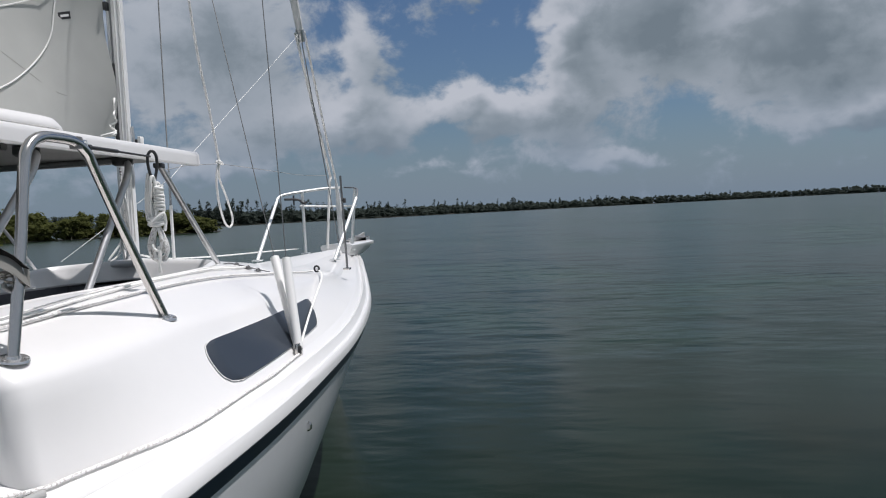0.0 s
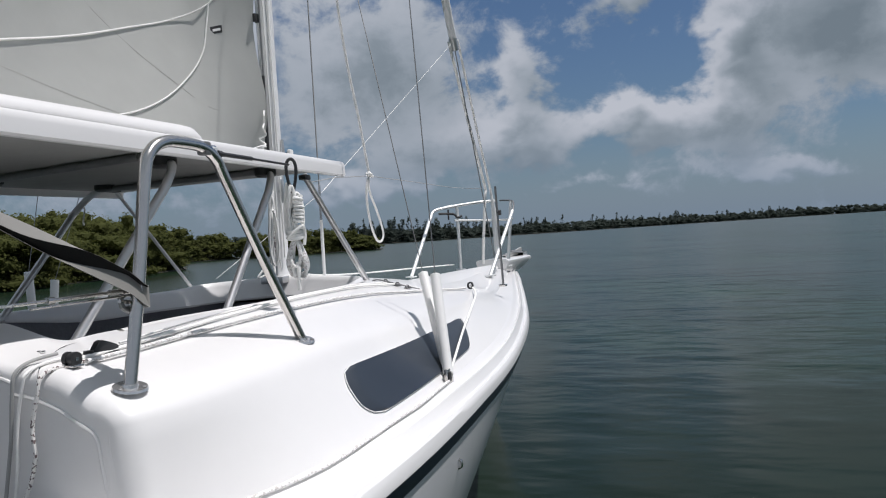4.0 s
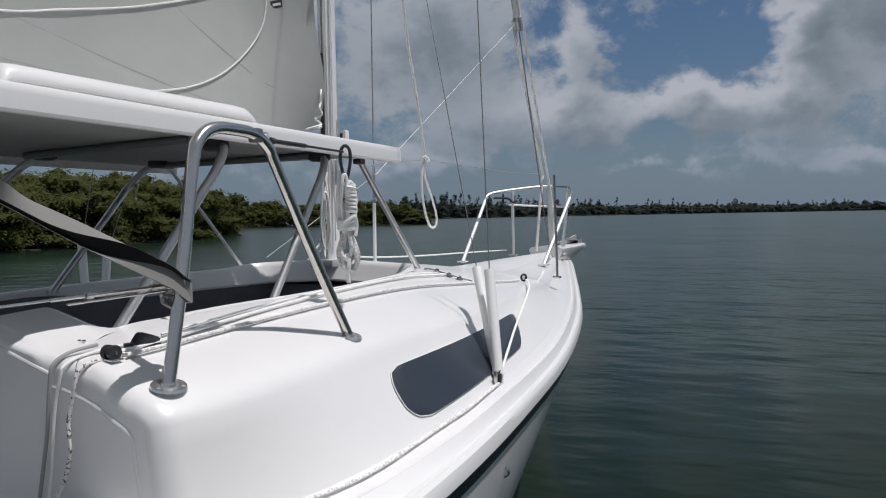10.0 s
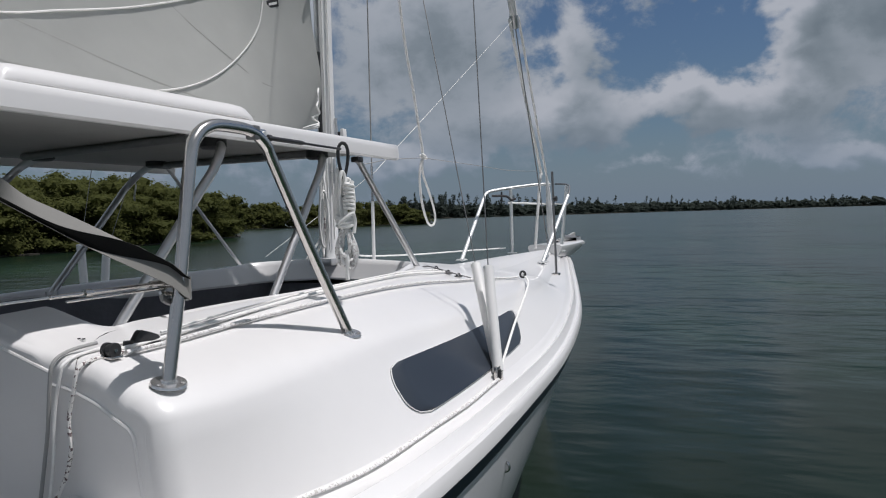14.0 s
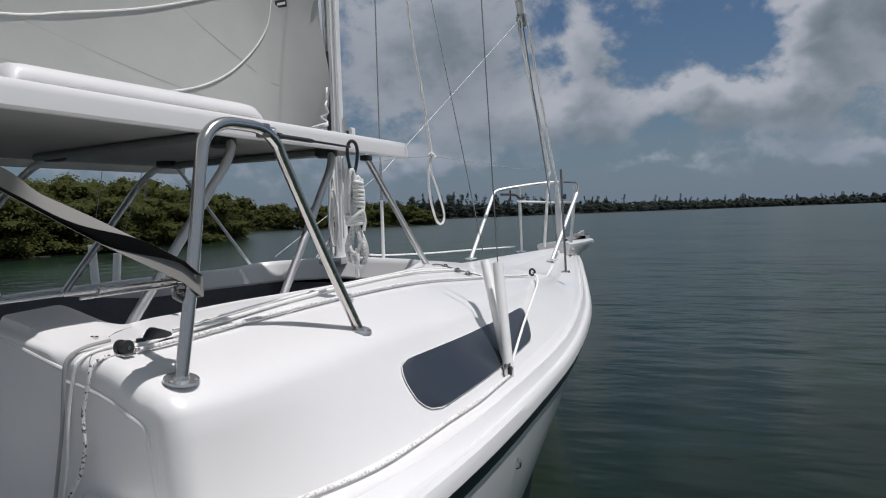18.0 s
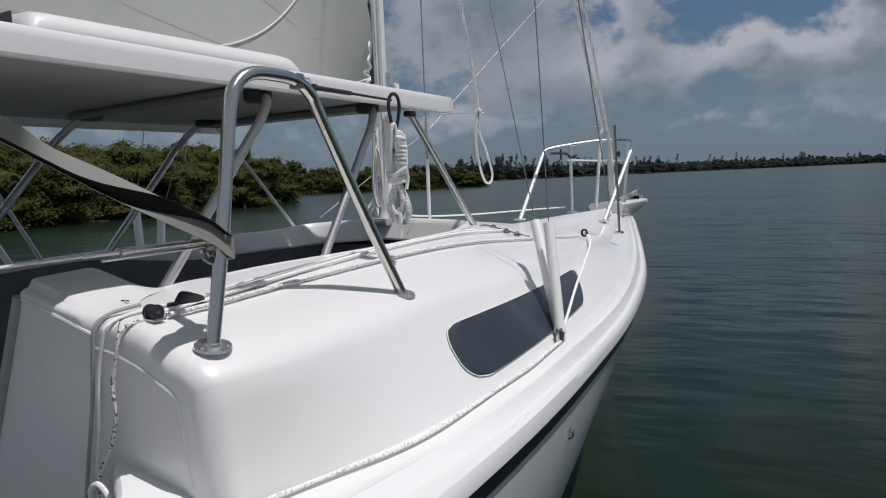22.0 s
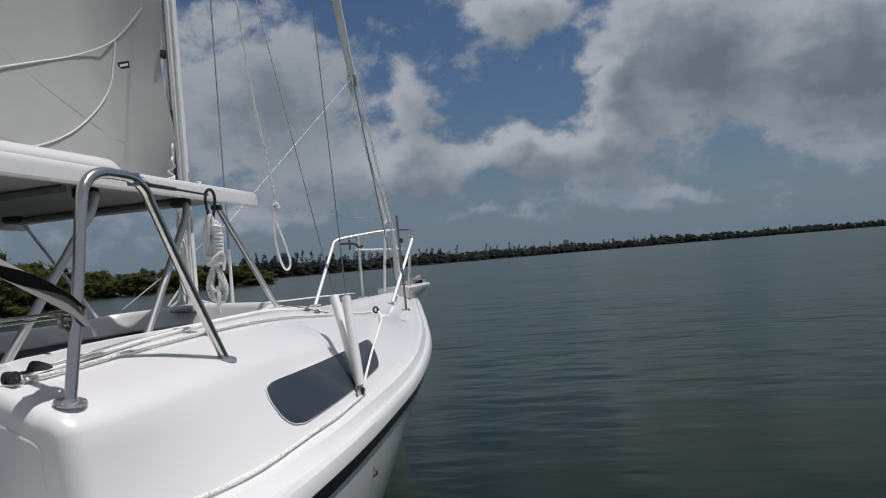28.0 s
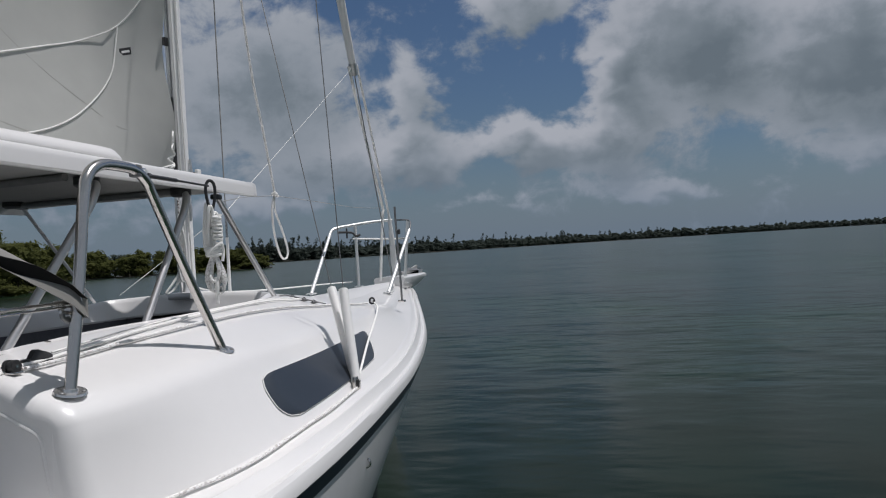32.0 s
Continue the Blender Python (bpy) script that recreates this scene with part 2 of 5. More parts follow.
def leaf_material(name, dark, light):
    m = bpy.data.materials.new(name)
    m.use_nodes = True
    n, l = nodes_of(m.node_tree)
    out = n("ShaderNodeOutputMaterial")
    b = n("ShaderNodeBsdfPrincipled", Roughness=0.85)
    b.inputs["Specular IOR Level"].default_value = 0.08
    g = n("ShaderNodeNewGeometry")
    r = ramp(n, [(0.0, dark), (0.6, tuple((a + c) / 2 for a, c in zip(dark, light))), (1.0, light)])
    co = n("ShaderNodeTexCoord")
    nz = n("ShaderNodeTexNoise", Scale=0.25, Detail=3.0)
    l(co.outputs["Object"], nz.inputs["Vector"])
    ad = n("ShaderNodeMath", operation="MULTIPLY_ADD")
    l(g.outputs["Random Per Island"], ad.inputs[0])
    ad.inputs[1].default_value = 0.28
    l(nz.outputs["Fac"], ad.inputs[2])
    sb = n("ShaderNodeMath", operation="SUBTRACT")
    l(ad.outputs[0], sb.inputs[0])
    sb.inputs[1].default_value = 0.14
    l(sb.outputs[0], r.inputs["Fac"])
    l(r.outputs[0], b.inputs["Base Color"])
    tr = n("ShaderNodeBsdfTranslucent")
    l(r.outputs[0], tr.inputs[0])
    mx = n("ShaderNodeMixShader", Fac=0.55)
    l(b.outputs[0], mx.inputs[1])
    l(tr.outputs[0], mx.inputs[2])
    l(mx.outputs[0], out.inputs[0])
    return m


LEAF = leaf_material("mangrove_leaves", (0.087, 0.099, 0.034), (0.127, 0.136, 0.044))
# Distance haze is mixed into this leaf colour, bluer than the near leaves.
HAZYLEAF = leaf_material("hazy_far_leaves", (0.060, 0.077, 0.068), (0.100, 0.118, 0.098))


def water_material():
    m = bpy.data.materials.new("shallow_green_water")
    m.use_nodes = True
    n, l = nodes_of(m.node_tree)
    out = n("ShaderNodeOutputMaterial")
    b = n("ShaderNodeBsdfPrincipled", Roughness=0.19, IOR=1.333)
    b.inputs["Specular IOR Level"].default_value = 0.125
    b.inputs["Specular Tint"].default_value = (0.90, 1.0, 0.89, 1)
    co = n("ShaderNodeTexCoord")
    big = n("ShaderNodeTexNoise", Scale=0.11, Detail=5.0, Roughness=0.6)
    l(co.outputs["Object"], big.inputs["Vector"])
    r = ramp(n, [(0.36, (0.010, 0.014, 0.006)), (0.48, (0.008, 0.018, 0.011)), (0.64, (0.015, 0.036, 0.018))])
    l(big.outputs["Fac"], r.inputs["Fac"])
    l(r.outputs[0], b.inputs["Base Color"])
    hs = []
    for sc, stretch, det, turn in ((0.75, (0.75, 1.15, 1), 2.0, 0.35), (2.4, (0.65, 1.20, 1), 2.0, 0.42), (11.0, (0.8, 1.2, 1), 1.0, 0.5)):
        mp = n("ShaderNodeMapping", Scale=stretch, Rotation=(0, 0, turn))
        l(co.outputs["Object"], mp.inputs[0])
        w = n("ShaderNodeTexNoise", Scale=sc, Detail=det, Roughness=0.5)
        l(mp.outputs[0], w.inputs["Vector"])
        hs.append(w)
    a1 = n("ShaderNodeMath", operation="MULTIPLY_ADD")
    l(hs[1].outputs["Fac"], a1.inputs[0])
    a1.inputs[1].default_value = 0.34
    l(hs[0].outputs["Fac"], a1.inputs[2])
    a2 = n("ShaderNodeMath", operation="MULTIPLY_ADD")
    l(hs[2].outputs["Fac"], a2.inputs[0])
    a2.inputs[1].default_value = 0.030
    l(a1.outputs[0], a2.inputs[2])
    # gusts: rougher and smoother patches
    gust = n("ShaderNodeTexNoise", Scale=0.10, Detail=2.0)
    l(co.outputs["Object"], gust.inputs["Vector"])
    gs = n("ShaderNodeMapRange")
    l(gust.outputs["Fac"], gs.inputs["Value"])
    gs.inputs["From Min"].default_value, gs.inputs["From Max"].default_value = 0.38, 0.62
    gs.inputs["To Min"].default_value, gs.inputs["To Max"].default_value = 0.06, 0.80
    bp = n("ShaderNodeBump", Distance=0.19)
    l(gs.outputs[0], bp.inputs["Strength"])
    l(a2.outputs[0], bp.inputs["Height"])
    l(bp.outputs[0], b.inputs["Normal"])
    l(b.outputs[0], out.inputs[0])
    return m


WATER = water_material()


# ---- mesh helpers ----
def part(name, bm, mat, parent=None, label="", smooth=True):
    """One mesh object from a bmesh, under a thing or a part."""
    me = bpy.data.meshes.new(name)
    bmesh.ops.recalc_face_normals(bm, faces=bm.faces)
    bm.to_mesh(me)
    bm.free()
    me.materials.append(mat)
    if smooth:
        me.shade_smooth()
        me.set_sharp_from_angle(angle=radians(38))
    ob = new(name, me)
    if parent:
        ob.parent = parent
    if label:
        tagged(ob, label)
    return ob


def thing(name, label, category, at=(0, 0, 0), group="", kind=""):
    ob = new(name)
    ob.location = at
    ob.empty_display_size = 0.1
    return tagged(ob, label, category, group, kind)


def curve_points(pts, per=8):
    """A smooth line through the points."""
    p = [Vector(q) for q in pts]
    if len(p) < 3:
        return p
    out = []
    for i in range(len(p) - 1):
        a, b, c, d = p[max(i - 1, 0)], p[i], p[i + 1], p[min(i + 2, len(p) - 1)]
        for k in range(per):
            t = k / per
            out.append(0.5 * ((2 * b) + (c - a) * t + (2 * a - 5 * b + 4 * c - d) * t * t + (3 * b - a - 3 * c + d) * t ** 3))
    out.append(p[-1])
    return out


def tube(pts, r, seg=10, bm=None, smooth=0, closed=False, radii=None):
    """A round bar along the points, with capped ends."""
    bm = bm or bmesh.new()
    p = curve_points(pts, smooth) if smooth else [Vector(q) for q in pts]
    count = len(p)
    t0 = (p[1] - p[0]).normalized()
    side = t0.cross(Vector((0, 0, 1)))
    side = side.normalized() if side.length > 1e-3 else Vector((1, 0, 0))
    rings = []
    for i, q in enumerate(p):
        t = (p[(i + 1) % count] - p[i - 1]) if closed else (p[min(i + 1, count - 1)] - p[max(i - 1, 0)])
        t.normalize()
        side = (side - t * side.dot(t)).normalized()
        up = t.cross(side)
        rad = radii[i] if radii else r
        rings.append([bm.verts.new(q + rad * (math.cos(a) * side + math.sin(a) * up)) for a in (2 * math.pi * k / seg for k in range(seg))])
    for a, b in zip(rings, rings[1:] + (rings[:1] if closed else [])):
        for k in range(seg):
            bm.faces.new((a[k], a[(k + 1) % seg], b[(k + 1) % seg], b[k]))
    if not closed:
        bm.faces.new(rings[0][::-1])
        bm.faces.new(rings[-1])
    return bm


def box(cx, cy, cz, sx, sy, sz, bevel=0.0, bm=None, m=None, seg=2):
    bm = bm or bmesh.new()
    got = bmesh.ops.create_cube(bm, size=1.0)["verts"]
    mat = (m or Matrix()) @ Matrix.Translation((cx, cy, cz)) @ Matrix.Diagonal((sx, sy, sz, 1))
    bmesh.ops.transform(bm, matrix=mat, verts=got)
    if bevel:
        edges = list({e for v in got for e in v.link_edges})
        bmesh.ops.bevel(bm, geom=edges, offset=bevel, segments=seg, affect="EDGES", profile=0.6)
    return bm


def loft(rows, bm=None, cap=False):
    """A skin over rows of points; every row has the same count."""
    bm = bm or bmesh.new()
    grid = [[bm.verts.new(p) for p in row] for row in rows]
    for a, b in zip(grid, grid[1:]):
        for i in range(len(a) - 1):
            bm.faces.new((a[i], a[i + 1], b[i + 1], b[i]))
    if cap:
        for row in (grid[0], grid[-1][::-1]):
            bm.faces.new(row)
    return bm


def mirrored(bm):
    """The same skin on both sides of the keel line."""
    got = bmesh.ops.duplicate(bm, geom=bm.verts[:] + bm.edges[:] + bm.faces[:])["geom"]
    vs = [v for v in got if isinstance(v, bmesh.types.BMVert)]
    for v in vs:
        v.co.x = -v.co.x
    bmesh.ops.reverse_faces(bm, faces=[f for f in got if isinstance(f, bmesh.types.BMFace)])
    return bm


def smooth_through(keys, y):
    """A smooth value at y from (y, value) keys."""
    ys = [k[0] for k in keys]
    if y <= ys[0]:
        return keys[0][1]
    if y >= ys[-1]:
        return keys[-1][1]
    i = next(j for j in range(len(ys) - 1) if ys[j] <= y <= ys[j + 1])
    y0, v0 = keys[i]
    y1, v1 = keys[i + 1]
    s = [(keys[j + 1][1] - keys[j][1]) / (keys[j + 1][0] - keys[j][0]) for j in range(len(keys) - 1)]

    def slope(j):
        if j == 0:
            return s[0]
        if j == len(keys) - 1:
            return s[-1]
        return 0.0 if s[j - 1] * s[j] < 0 else 0.5 * (s[j - 1] + s[j])
    h = y1 - y0
    t = (y - y0) / h
    return ((2 * t ** 3 - 3 * t * t + 1) * v0 + (t ** 3 - 2 * t * t + t) * h * slope(i)
            + (3 * t * t - 2 * t ** 3) * v1 + (t ** 3 - t * t) * h * slope(i + 1))


# ---- water and shores ----
def make_water():
    bm = bmesh.new()
    bmesh.ops.create_circle(bm, cap_ends=True, segments=96, radius=4200)
    return tagged(part("water", bm, WATER, smooth=False), "calm shallow green water with small wind ripples", "water", kind="structure")


make_water()


def leaf_cloud(verts, faces, centre, size, count, rng, leaf, flat=0.8, shell=0.4):
    """Leaf sprays scattered over an uneven blob, most of them facing outwards."""
    for _ in range(count):
        d = Vector((rng.gauss(0, 1), rng.gauss(0, 1), rng.gauss(0, 1))).normalized()
        q = Vector(centre) + Vector((d.x * size[0], d.y * size[1], d.z * size[2])) * (rng.random() ** shell)
        out = (d * 0.6 + Vector((rng.gauss(0, 0.5), rng.gauss(0, 0.5), 0.7 + rng.gauss(0, 0.5)))).normalized()
        u = out.cross(Vector((rng.gauss(0, 1), rng.gauss(0, 1), rng.gauss(0, 1)))).normalized()
        v = out.cross(u)
        s = leaf * rng.uniform(0.6, 1.5)
        k = len(verts)
        verts.extend((q - u * s, q + v * s * flat, q + u * s, q - v * s * flat))
        faces.append((k, k + 1, k + 2, k + 3))


def stuff(name, verts, faces, mat, parent=None, label="", category=""):
    me = bpy.data.meshes.new(name)
    me.from_pydata([tuple(v) for v in verts], [], faces)
    me.materials.append(mat)
    ob = new(name, me)
    if parent:
        ob.parent = parent
    return tagged(ob, label, category, kind="stuff")


def polar(az, dist):
    return Vector((math.sin(radians(az)) * dist, math.cos(radians(az)) * dist, 0))


def shore_wood(name, label, line, height, depth, step, leaf, density, mat, seed, roots=True):
    """A wood along a shore line of (azimuth, distance) points: leaf clumps over leaning trunks, each tree with its own height."""
    rng = random.Random(seed)
    verts, faces, tv, tf = [], [], [], []
    iv, ifc = [], []
    pts = [polar(a, d) for a, d in line]
    lump = bmesh.new()
    bmesh.ops.create_icosphere(lump, subdivisions=1, radius=1.0)
    lump.verts.index_update()
    lv, lf = [v.co.copy() for v in lump.verts], [[v.index for v in f.verts] for f in lump.faces]
    lump.free()
    for a, b in zip(pts, pts[1:]):
        along = b - a
        back = Vector((along.y, -along.x, 0)).normalized()
        if back.dot(a) < 0:
            back = -back
        n = max(1, int(along.length / step))
        for i in range(n):
            for row in range(3):
                f = (i + rng.random()) / n
                base = a + along * f + back * (depth * (row + rng.random() * 0.8) / 3)
                h = height * rng.uniform(0.86, 1.06) * (0.72, 0.94, 1.0)[row] * (1 + 0.30 * noise.noise(base / (height * 5)))
                w = height * rng.uniform(0.30, 0.42)
                near = min(1.6, max(0.7, a.length / 45)) if roots else 1.0
                clumps = rng.randint(13, 16) if roots else rng.randint(7, 9)
                for c in range(clumps):
                    z = h * (0.04 + 0.84 * (c + rng.random()) / clumps)
                    k = 1.0 - 0.55 * max(0.0, z / h - 0.45)
                    off = Vector((rng.uniform(-1, 1) * w * 0.8, rng.uniform(-1, 1) * w * 0.8, 0))
                    spread = rng.uniform(0.50, 0.85) if roots else rng.uniform(0.75, 1.05)
                    size = (w * k * spread, w * k * spread * rng.uniform(0.85, 1.15), h * rng.uniform(0.10, 0.16) if roots else h * rng.uniform(0.14, 0.2))
                    mid = base + off + Vector((0, 0, z))
                    leaf_cloud(verts, faces, mid, size, int(density / near), rng, leaf * near ** 0.5, shell=0.3)
                    k0 = len(iv)
                    for v in lv:
                        j = rng.uniform(0.55, 0.8)
                        iv.append(mid + Vector((v.x * size[0] * j, v.y * size[1] * j, v.z * size[2] * j)))
                    ifc.extend([[k0 + q for q in fc] for fc in lf])
                if row == 0 and roots:
                    for _ in range(5):
                        p0 = base + Vector((rng.uniform(-w, w), rng.uniform(-w, w), -0.2))
                        p1 = base + Vector((rng.uniform(-0.4, 0.4), rng.uniform(-0.4, 0.4), h * 0.55))
                        s = Vector((0.05, 0.02, 0)) * height * 0.25
                        k = len(tv)
                        tv.extend((p0 - s, p0 + s, p1 + s * 0.5, p1 - s * 0.5))
                        tf.append((k, k + 1, k + 2, k + 3))
    ob = stuff(name, verts, faces, mat, label=label, category="trees")
    stuff("inner_twigs", iv, ifc, mat, parent=ob)
    if tf:
        stuff("trunks", tv, tf, BARK, parent=ob)
    return ob


def shore_bank(name, label, line, width, height):
    """The low bank under a wood."""
    bm = bmesh.new()
    rows = []
    for a, d in line:
        p, q = polar(a, d), polar(a, d + width)
        rows.append([p + Vector((0, 0, -0.3)), p + Vector((0, 0, height * 0.6)), p.lerp(q, 0.5) + Vector((0, 0, height)), q + Vector((0, 0, -0.3))])
    loft(rows, bm)
    return tagged(part(name, bm, BARK), label, "shore", kind="structure")


NEAR = [(-78, 36), (-62, 38.5), (-54, 43), (-48, 51), (-44, 60), (-41, 69), (-39.4, 76)]
MIDDLE = [(-42, 150), (-36, 152), (-31, 150), (-25, 156)]
FAR = [(-46, 620), (-36, 660), (-24, 740), (-15, 950), (-6, 1250), (2, 1500), (15, 1800), (28, 2000), (42, 2200)]
shore_bank("shore_near", "muddy bank of the near mangroves", NEAR, 14, 0.12)
shore_wood("mangrove_wood", "dense green mangrove trees along the near shore", NEAR, 5.5, 8, 1.7, 0.075, 230, LEAF, 3)
shore_bank("shore_middle", "low bank of a mangrove point", MIDDLE, 30, 0.2)
shore_wood("mangrove_point", "dark green mangrove clump on a low point", MIDDLE, 5.4, 12, 3.0, 0.15, 110, LEAF, 4)
shore_bank("shore_far", "low far shore across the bay", FAR, 90, 1.2)
shore_wood("far_wood", "dark distant line of shore trees", FAR, 16.0, 50, 10.0, 0.8, 26, HAZYLEAF, 5, roots=False)


def far_pines():
    """Feathery single trees standing above the far wood."""
    rng = random.Random(8)
    verts, faces = [], []
    centres = [(rng.uniform(-30, 16), rng.uniform(0.7, 1.25)) for _ in range(34)]
    for i in range(150):
        ca, big = rng.choice(centres)
        az = ca + rng.gauss(0, 0.9)
        d = smooth_through(FAR, az) + rng.uniform(5, 30)
        b = polar(az, d)
        h = rng.uniform(13.0, 23.0) * big * (0.85 if az > 2 else 1.0)
        lean = rng.uniform(-0.6, 2.6)
        wide = rng.uniform(2.2, 4.2)
        for c in range(6):
            z = h * (0.35 + 0.12 * c)
            w = wide * (1 - 0.1 * c)
            leaf_cloud(verts, faces, b + Vector((lean * c / 5 + rng.uniform(-1, 1), 0, z)), (w, w, h * 0.09), 20, rng, 0.72)
    stuff("shore_pines", verts, faces, HAZYLEAF, label="dark feathery pines above the far shore wood", category="trees")


far_pines()


# ---- the sailing boat ----
boat = thing("sailboat", "white trailer sailboat with a navy stripe, raised pop-top and set mainsail", "sailboat")

Y_AFT, Y_STERN = -1.58, -3.9
SHEER_X = [(-3.9, 0.98), (-2.6, 1.06), (-1.6, 1.068), (-1.0, 1.055), (-0.47, 1.015), (0.28, 0.932), (1.16, 0.765), (1.9, 0.565), (2.6, 0.36), (3.2, 0.18), (3.55, 0.05), (3.62, 0.0)]
SHEER_Z = [(-3.9, 0.83), (-1.5, 0.853), (-0.6, 0.858), (0.1, 0.868), (1.2, 0.91), (2.4, 0.98), (3.62, 1.05)]
WATER_X = [(-3.9, 0.68), (-2.0, 0.77), (-0.8, 0.725), (0.4, 0.46), (1.4, 0.235), (2.2, 0.10), (2.75, 0.025), (2.95, 0.0)]
CREASE_X = [(-3.9, 0.80), (-2.4, 0.80), (-1.75, 0.768), (-1.58, 0.782), (-1.42, 0.826), (-1.2, 0.885), (-0.95, 0.918), (-0.43, 0.918), (0.3, 0.85), (1.16, 0.68), (1.9, 0.49), (2.6, 0.29), (3.2, 0.12), (3.5, 0.02), (3.62, 0.0)]
CREASE_Z = [(-3.9, 0.875), (-1.58, 0.888), (-1.2, 0.902), (-0.8, 0.925), (-0.43, 0.942), (0.4, 0.965), (1.2, 1.005), (2.4, 1.06), (3.62, 1.10)]
SHOULDER_X = [(-1.58, 0.730), (-1.54, 0.744), (-1.46, 0.762), (-1.2, 0.775), (-0.8, 0.778), (-0.4, 0.77), (0.4, 0.69), (1.2, 0.55), (1.9, 0.39), (2.6, 0.22), (3.2, 0.08), (3.5, 0.015), (3.62, 0.0)]
SHOULDER_Z = [(-1.58, 1.122), (-0.8, 1.128), (0.0, 1.125), (0.8, 1.12), (1.4, 1.085), (2.4, 1.10), (3.62, 1.12)]
RIM_X = [(-1.58, 0.56), (-1.5, 0.50), (-1.42, 0.450), (-1.3, 0.434), (-1.1, 0.443), (-0.8, 0.473), (-0.5, 0.478), (-0.2, 0.455), (0.1, 0.38), (0.5, 0.33), (1.2, 0.26), (1.9, 0.19), (2.6, 0.10), (3.2, 0.04), (3.62, 0.0)]
RIM_Z = [(-1.58, 1.185), (-1.5, 1.194), (-1.42, 1.202), (-1.3, 1.211), (-1.1, 1.220), (-0.8, 1.224), (-0.5, 1.226), (0.2, 1.225), (0.8, 1.18), (1.4, 1.125), (2.4, 1.125), (3.62, 1.125)]


def soft(a, b, v):
    t = min(1.0, max(0.0, (v - a) / (b - a)))
    return t * t * (3 - 2 * t)


def at(keys, y):
    return smooth_through(keys, y)


def stations(a, b, n):
    return [a + (b - a) * i / n for i in range(n + 1)]


def stripe_height(y):
    """The stripe is narrower aft."""
    return 0.050 - 0.007 * min(1.0, max(0.0, (y + 1.7) / 1.1))


def hull_row(s):
    """One side of the hull at the share s of its length, from the stripe to the keel; the stem rakes forward."""
    ys, yw = Y_STERN + (3.62 - Y_STERN) * s, Y_STERN + (2.95 - Y_STERN) * s
    top_x, top_z, wx = max(at(SHEER_X, ys) - 0.014, 0.0), at(SHEER_Z, ys) - stripe_height(ys), at(WATER_X, yw)
    row = []
    for k in range(10):
        f = 1 - k / 9
        row.append((wx + (top_x - wx) * (1 - (1 - f) ** (1.0 + 0.75 * soft(0.7, -0.9, ys))), yw + (ys - yw) * f, top_z * f))
    row.append((wx * 0.72, yw - 0.05, -0.12))
    row.append((0.0, yw - 0.15, -0.3))
    return row


hull_rows = [hull_row(s) for s in stations(0, 1, 64)]
bm = loft(hull_rows)
bm.faces.new([bm.verts.new(Vector(p)) for p in hull_rows[0] + [(0, Y_STERN, hull_rows[0][0][2])]])
part("hull", mirrored(bm), HULL, boat, "glossy white hull")


def band(name, y0, y1, n, row, mat, label):
    part(name, mirrored(loft([row(y) for y in stations(y0, y1, n)])), mat, boat, label)


def stripe_row(y):
    x, z = at(SHEER_X, y), at(SHEER_Z, y)
    return [(max(x - 0.004, 0), y, z), (max(x - 0.004, 0), y, z - 0.012), (max(x - 0.010, 0), y, z - stripe_height(y) + 0.010), (max(x - 0.014, 0), y, z - stripe_height(y) - 0.002)]


band("stripe", Y_STERN, 3.62, 60, stripe_row, NAVY, "navy blue stripe along the hull")


def gunwale_row(y):
    """Side deck: from the crease at the cabin's foot over two soft ridges to the stripe."""
    cx, cz, sx, sz = at(CREASE_X, y), at(CREASE_Z, y), at(SHEER_X, y), at(SHEER_Z, y)
    k = min(1.0, max(0.0, (sx - cx) / 0.1))
    pts = [(cx, cz), (cx + 0.020 * k, cz - 0.010)]
    for f, lift in ((0.24, -0.008), (0.38, -0.004), (0.47, 0.012), (0.53, 0.020), (0.60, 0.012), (0.70, 0.000), (0.80, 0.006), (0.88, 0.017), (0.96, 0.016), (1.0, 0.003)):
        pts.append((cx + (sx + 0.006 - cx) * f, cz + (sz + 0.02 - cz) * f ** 1.25 + lift * k))
    pts += [(sx + 0.008 * k, sz + 0.004), (sx, sz - 0.004)]
    return [(max(x, 0), y, z) for x, z in pts]


band("gunwale", Y_STERN, 3.62, 70, gunwale_row, GEL, "moulded white side deck with soft ridges")


def roof_bow(y):
    """The roof is rounder beside the opening than ahead of it."""
    return 2.0 - 0.6 * soft(-0.7, 0.1, y)


def cabin_row(y):
    """Cabin side and roof edge: crease, sloping side, rounded shoulder, roof to the opening's rim."""
    cx, cz, hx, hz, rx, rz = (at(k, y) for k in (CREASE_X, CREASE_Z, SHOULDER_X, SHOULDER_Z, RIM_X, RIM_Z))
    pts = [(cx, cz)]
    for f in (0.2, 0.5, 0.8):
        pts.append((cx + (hx + 0.018 - cx) * f, cz + (hz - 0.035 - cz) * f))
    a, b, c = Vector((hx + 0.018, hz - 0.035)), Vector((hx, hz)), Vector((hx - 0.055, hz + (rz - hz) * 0.22))
    for k in range(6):
        t = k / 5
        p = a * (1 - t) ** 2 + b * 2 * t * (1 - t) + c * t * t
        pts.append((p.x, p.y))
    for f in (0.3, 0.6, 0.85, 1.0):
        pts.append((c.x + (rx - c.x) * f, c.y + (rz - c.y) * (1 - (1 - f) ** roof_bow(y))))
    return [(max(x, 0), y, z) for x, z in pts]


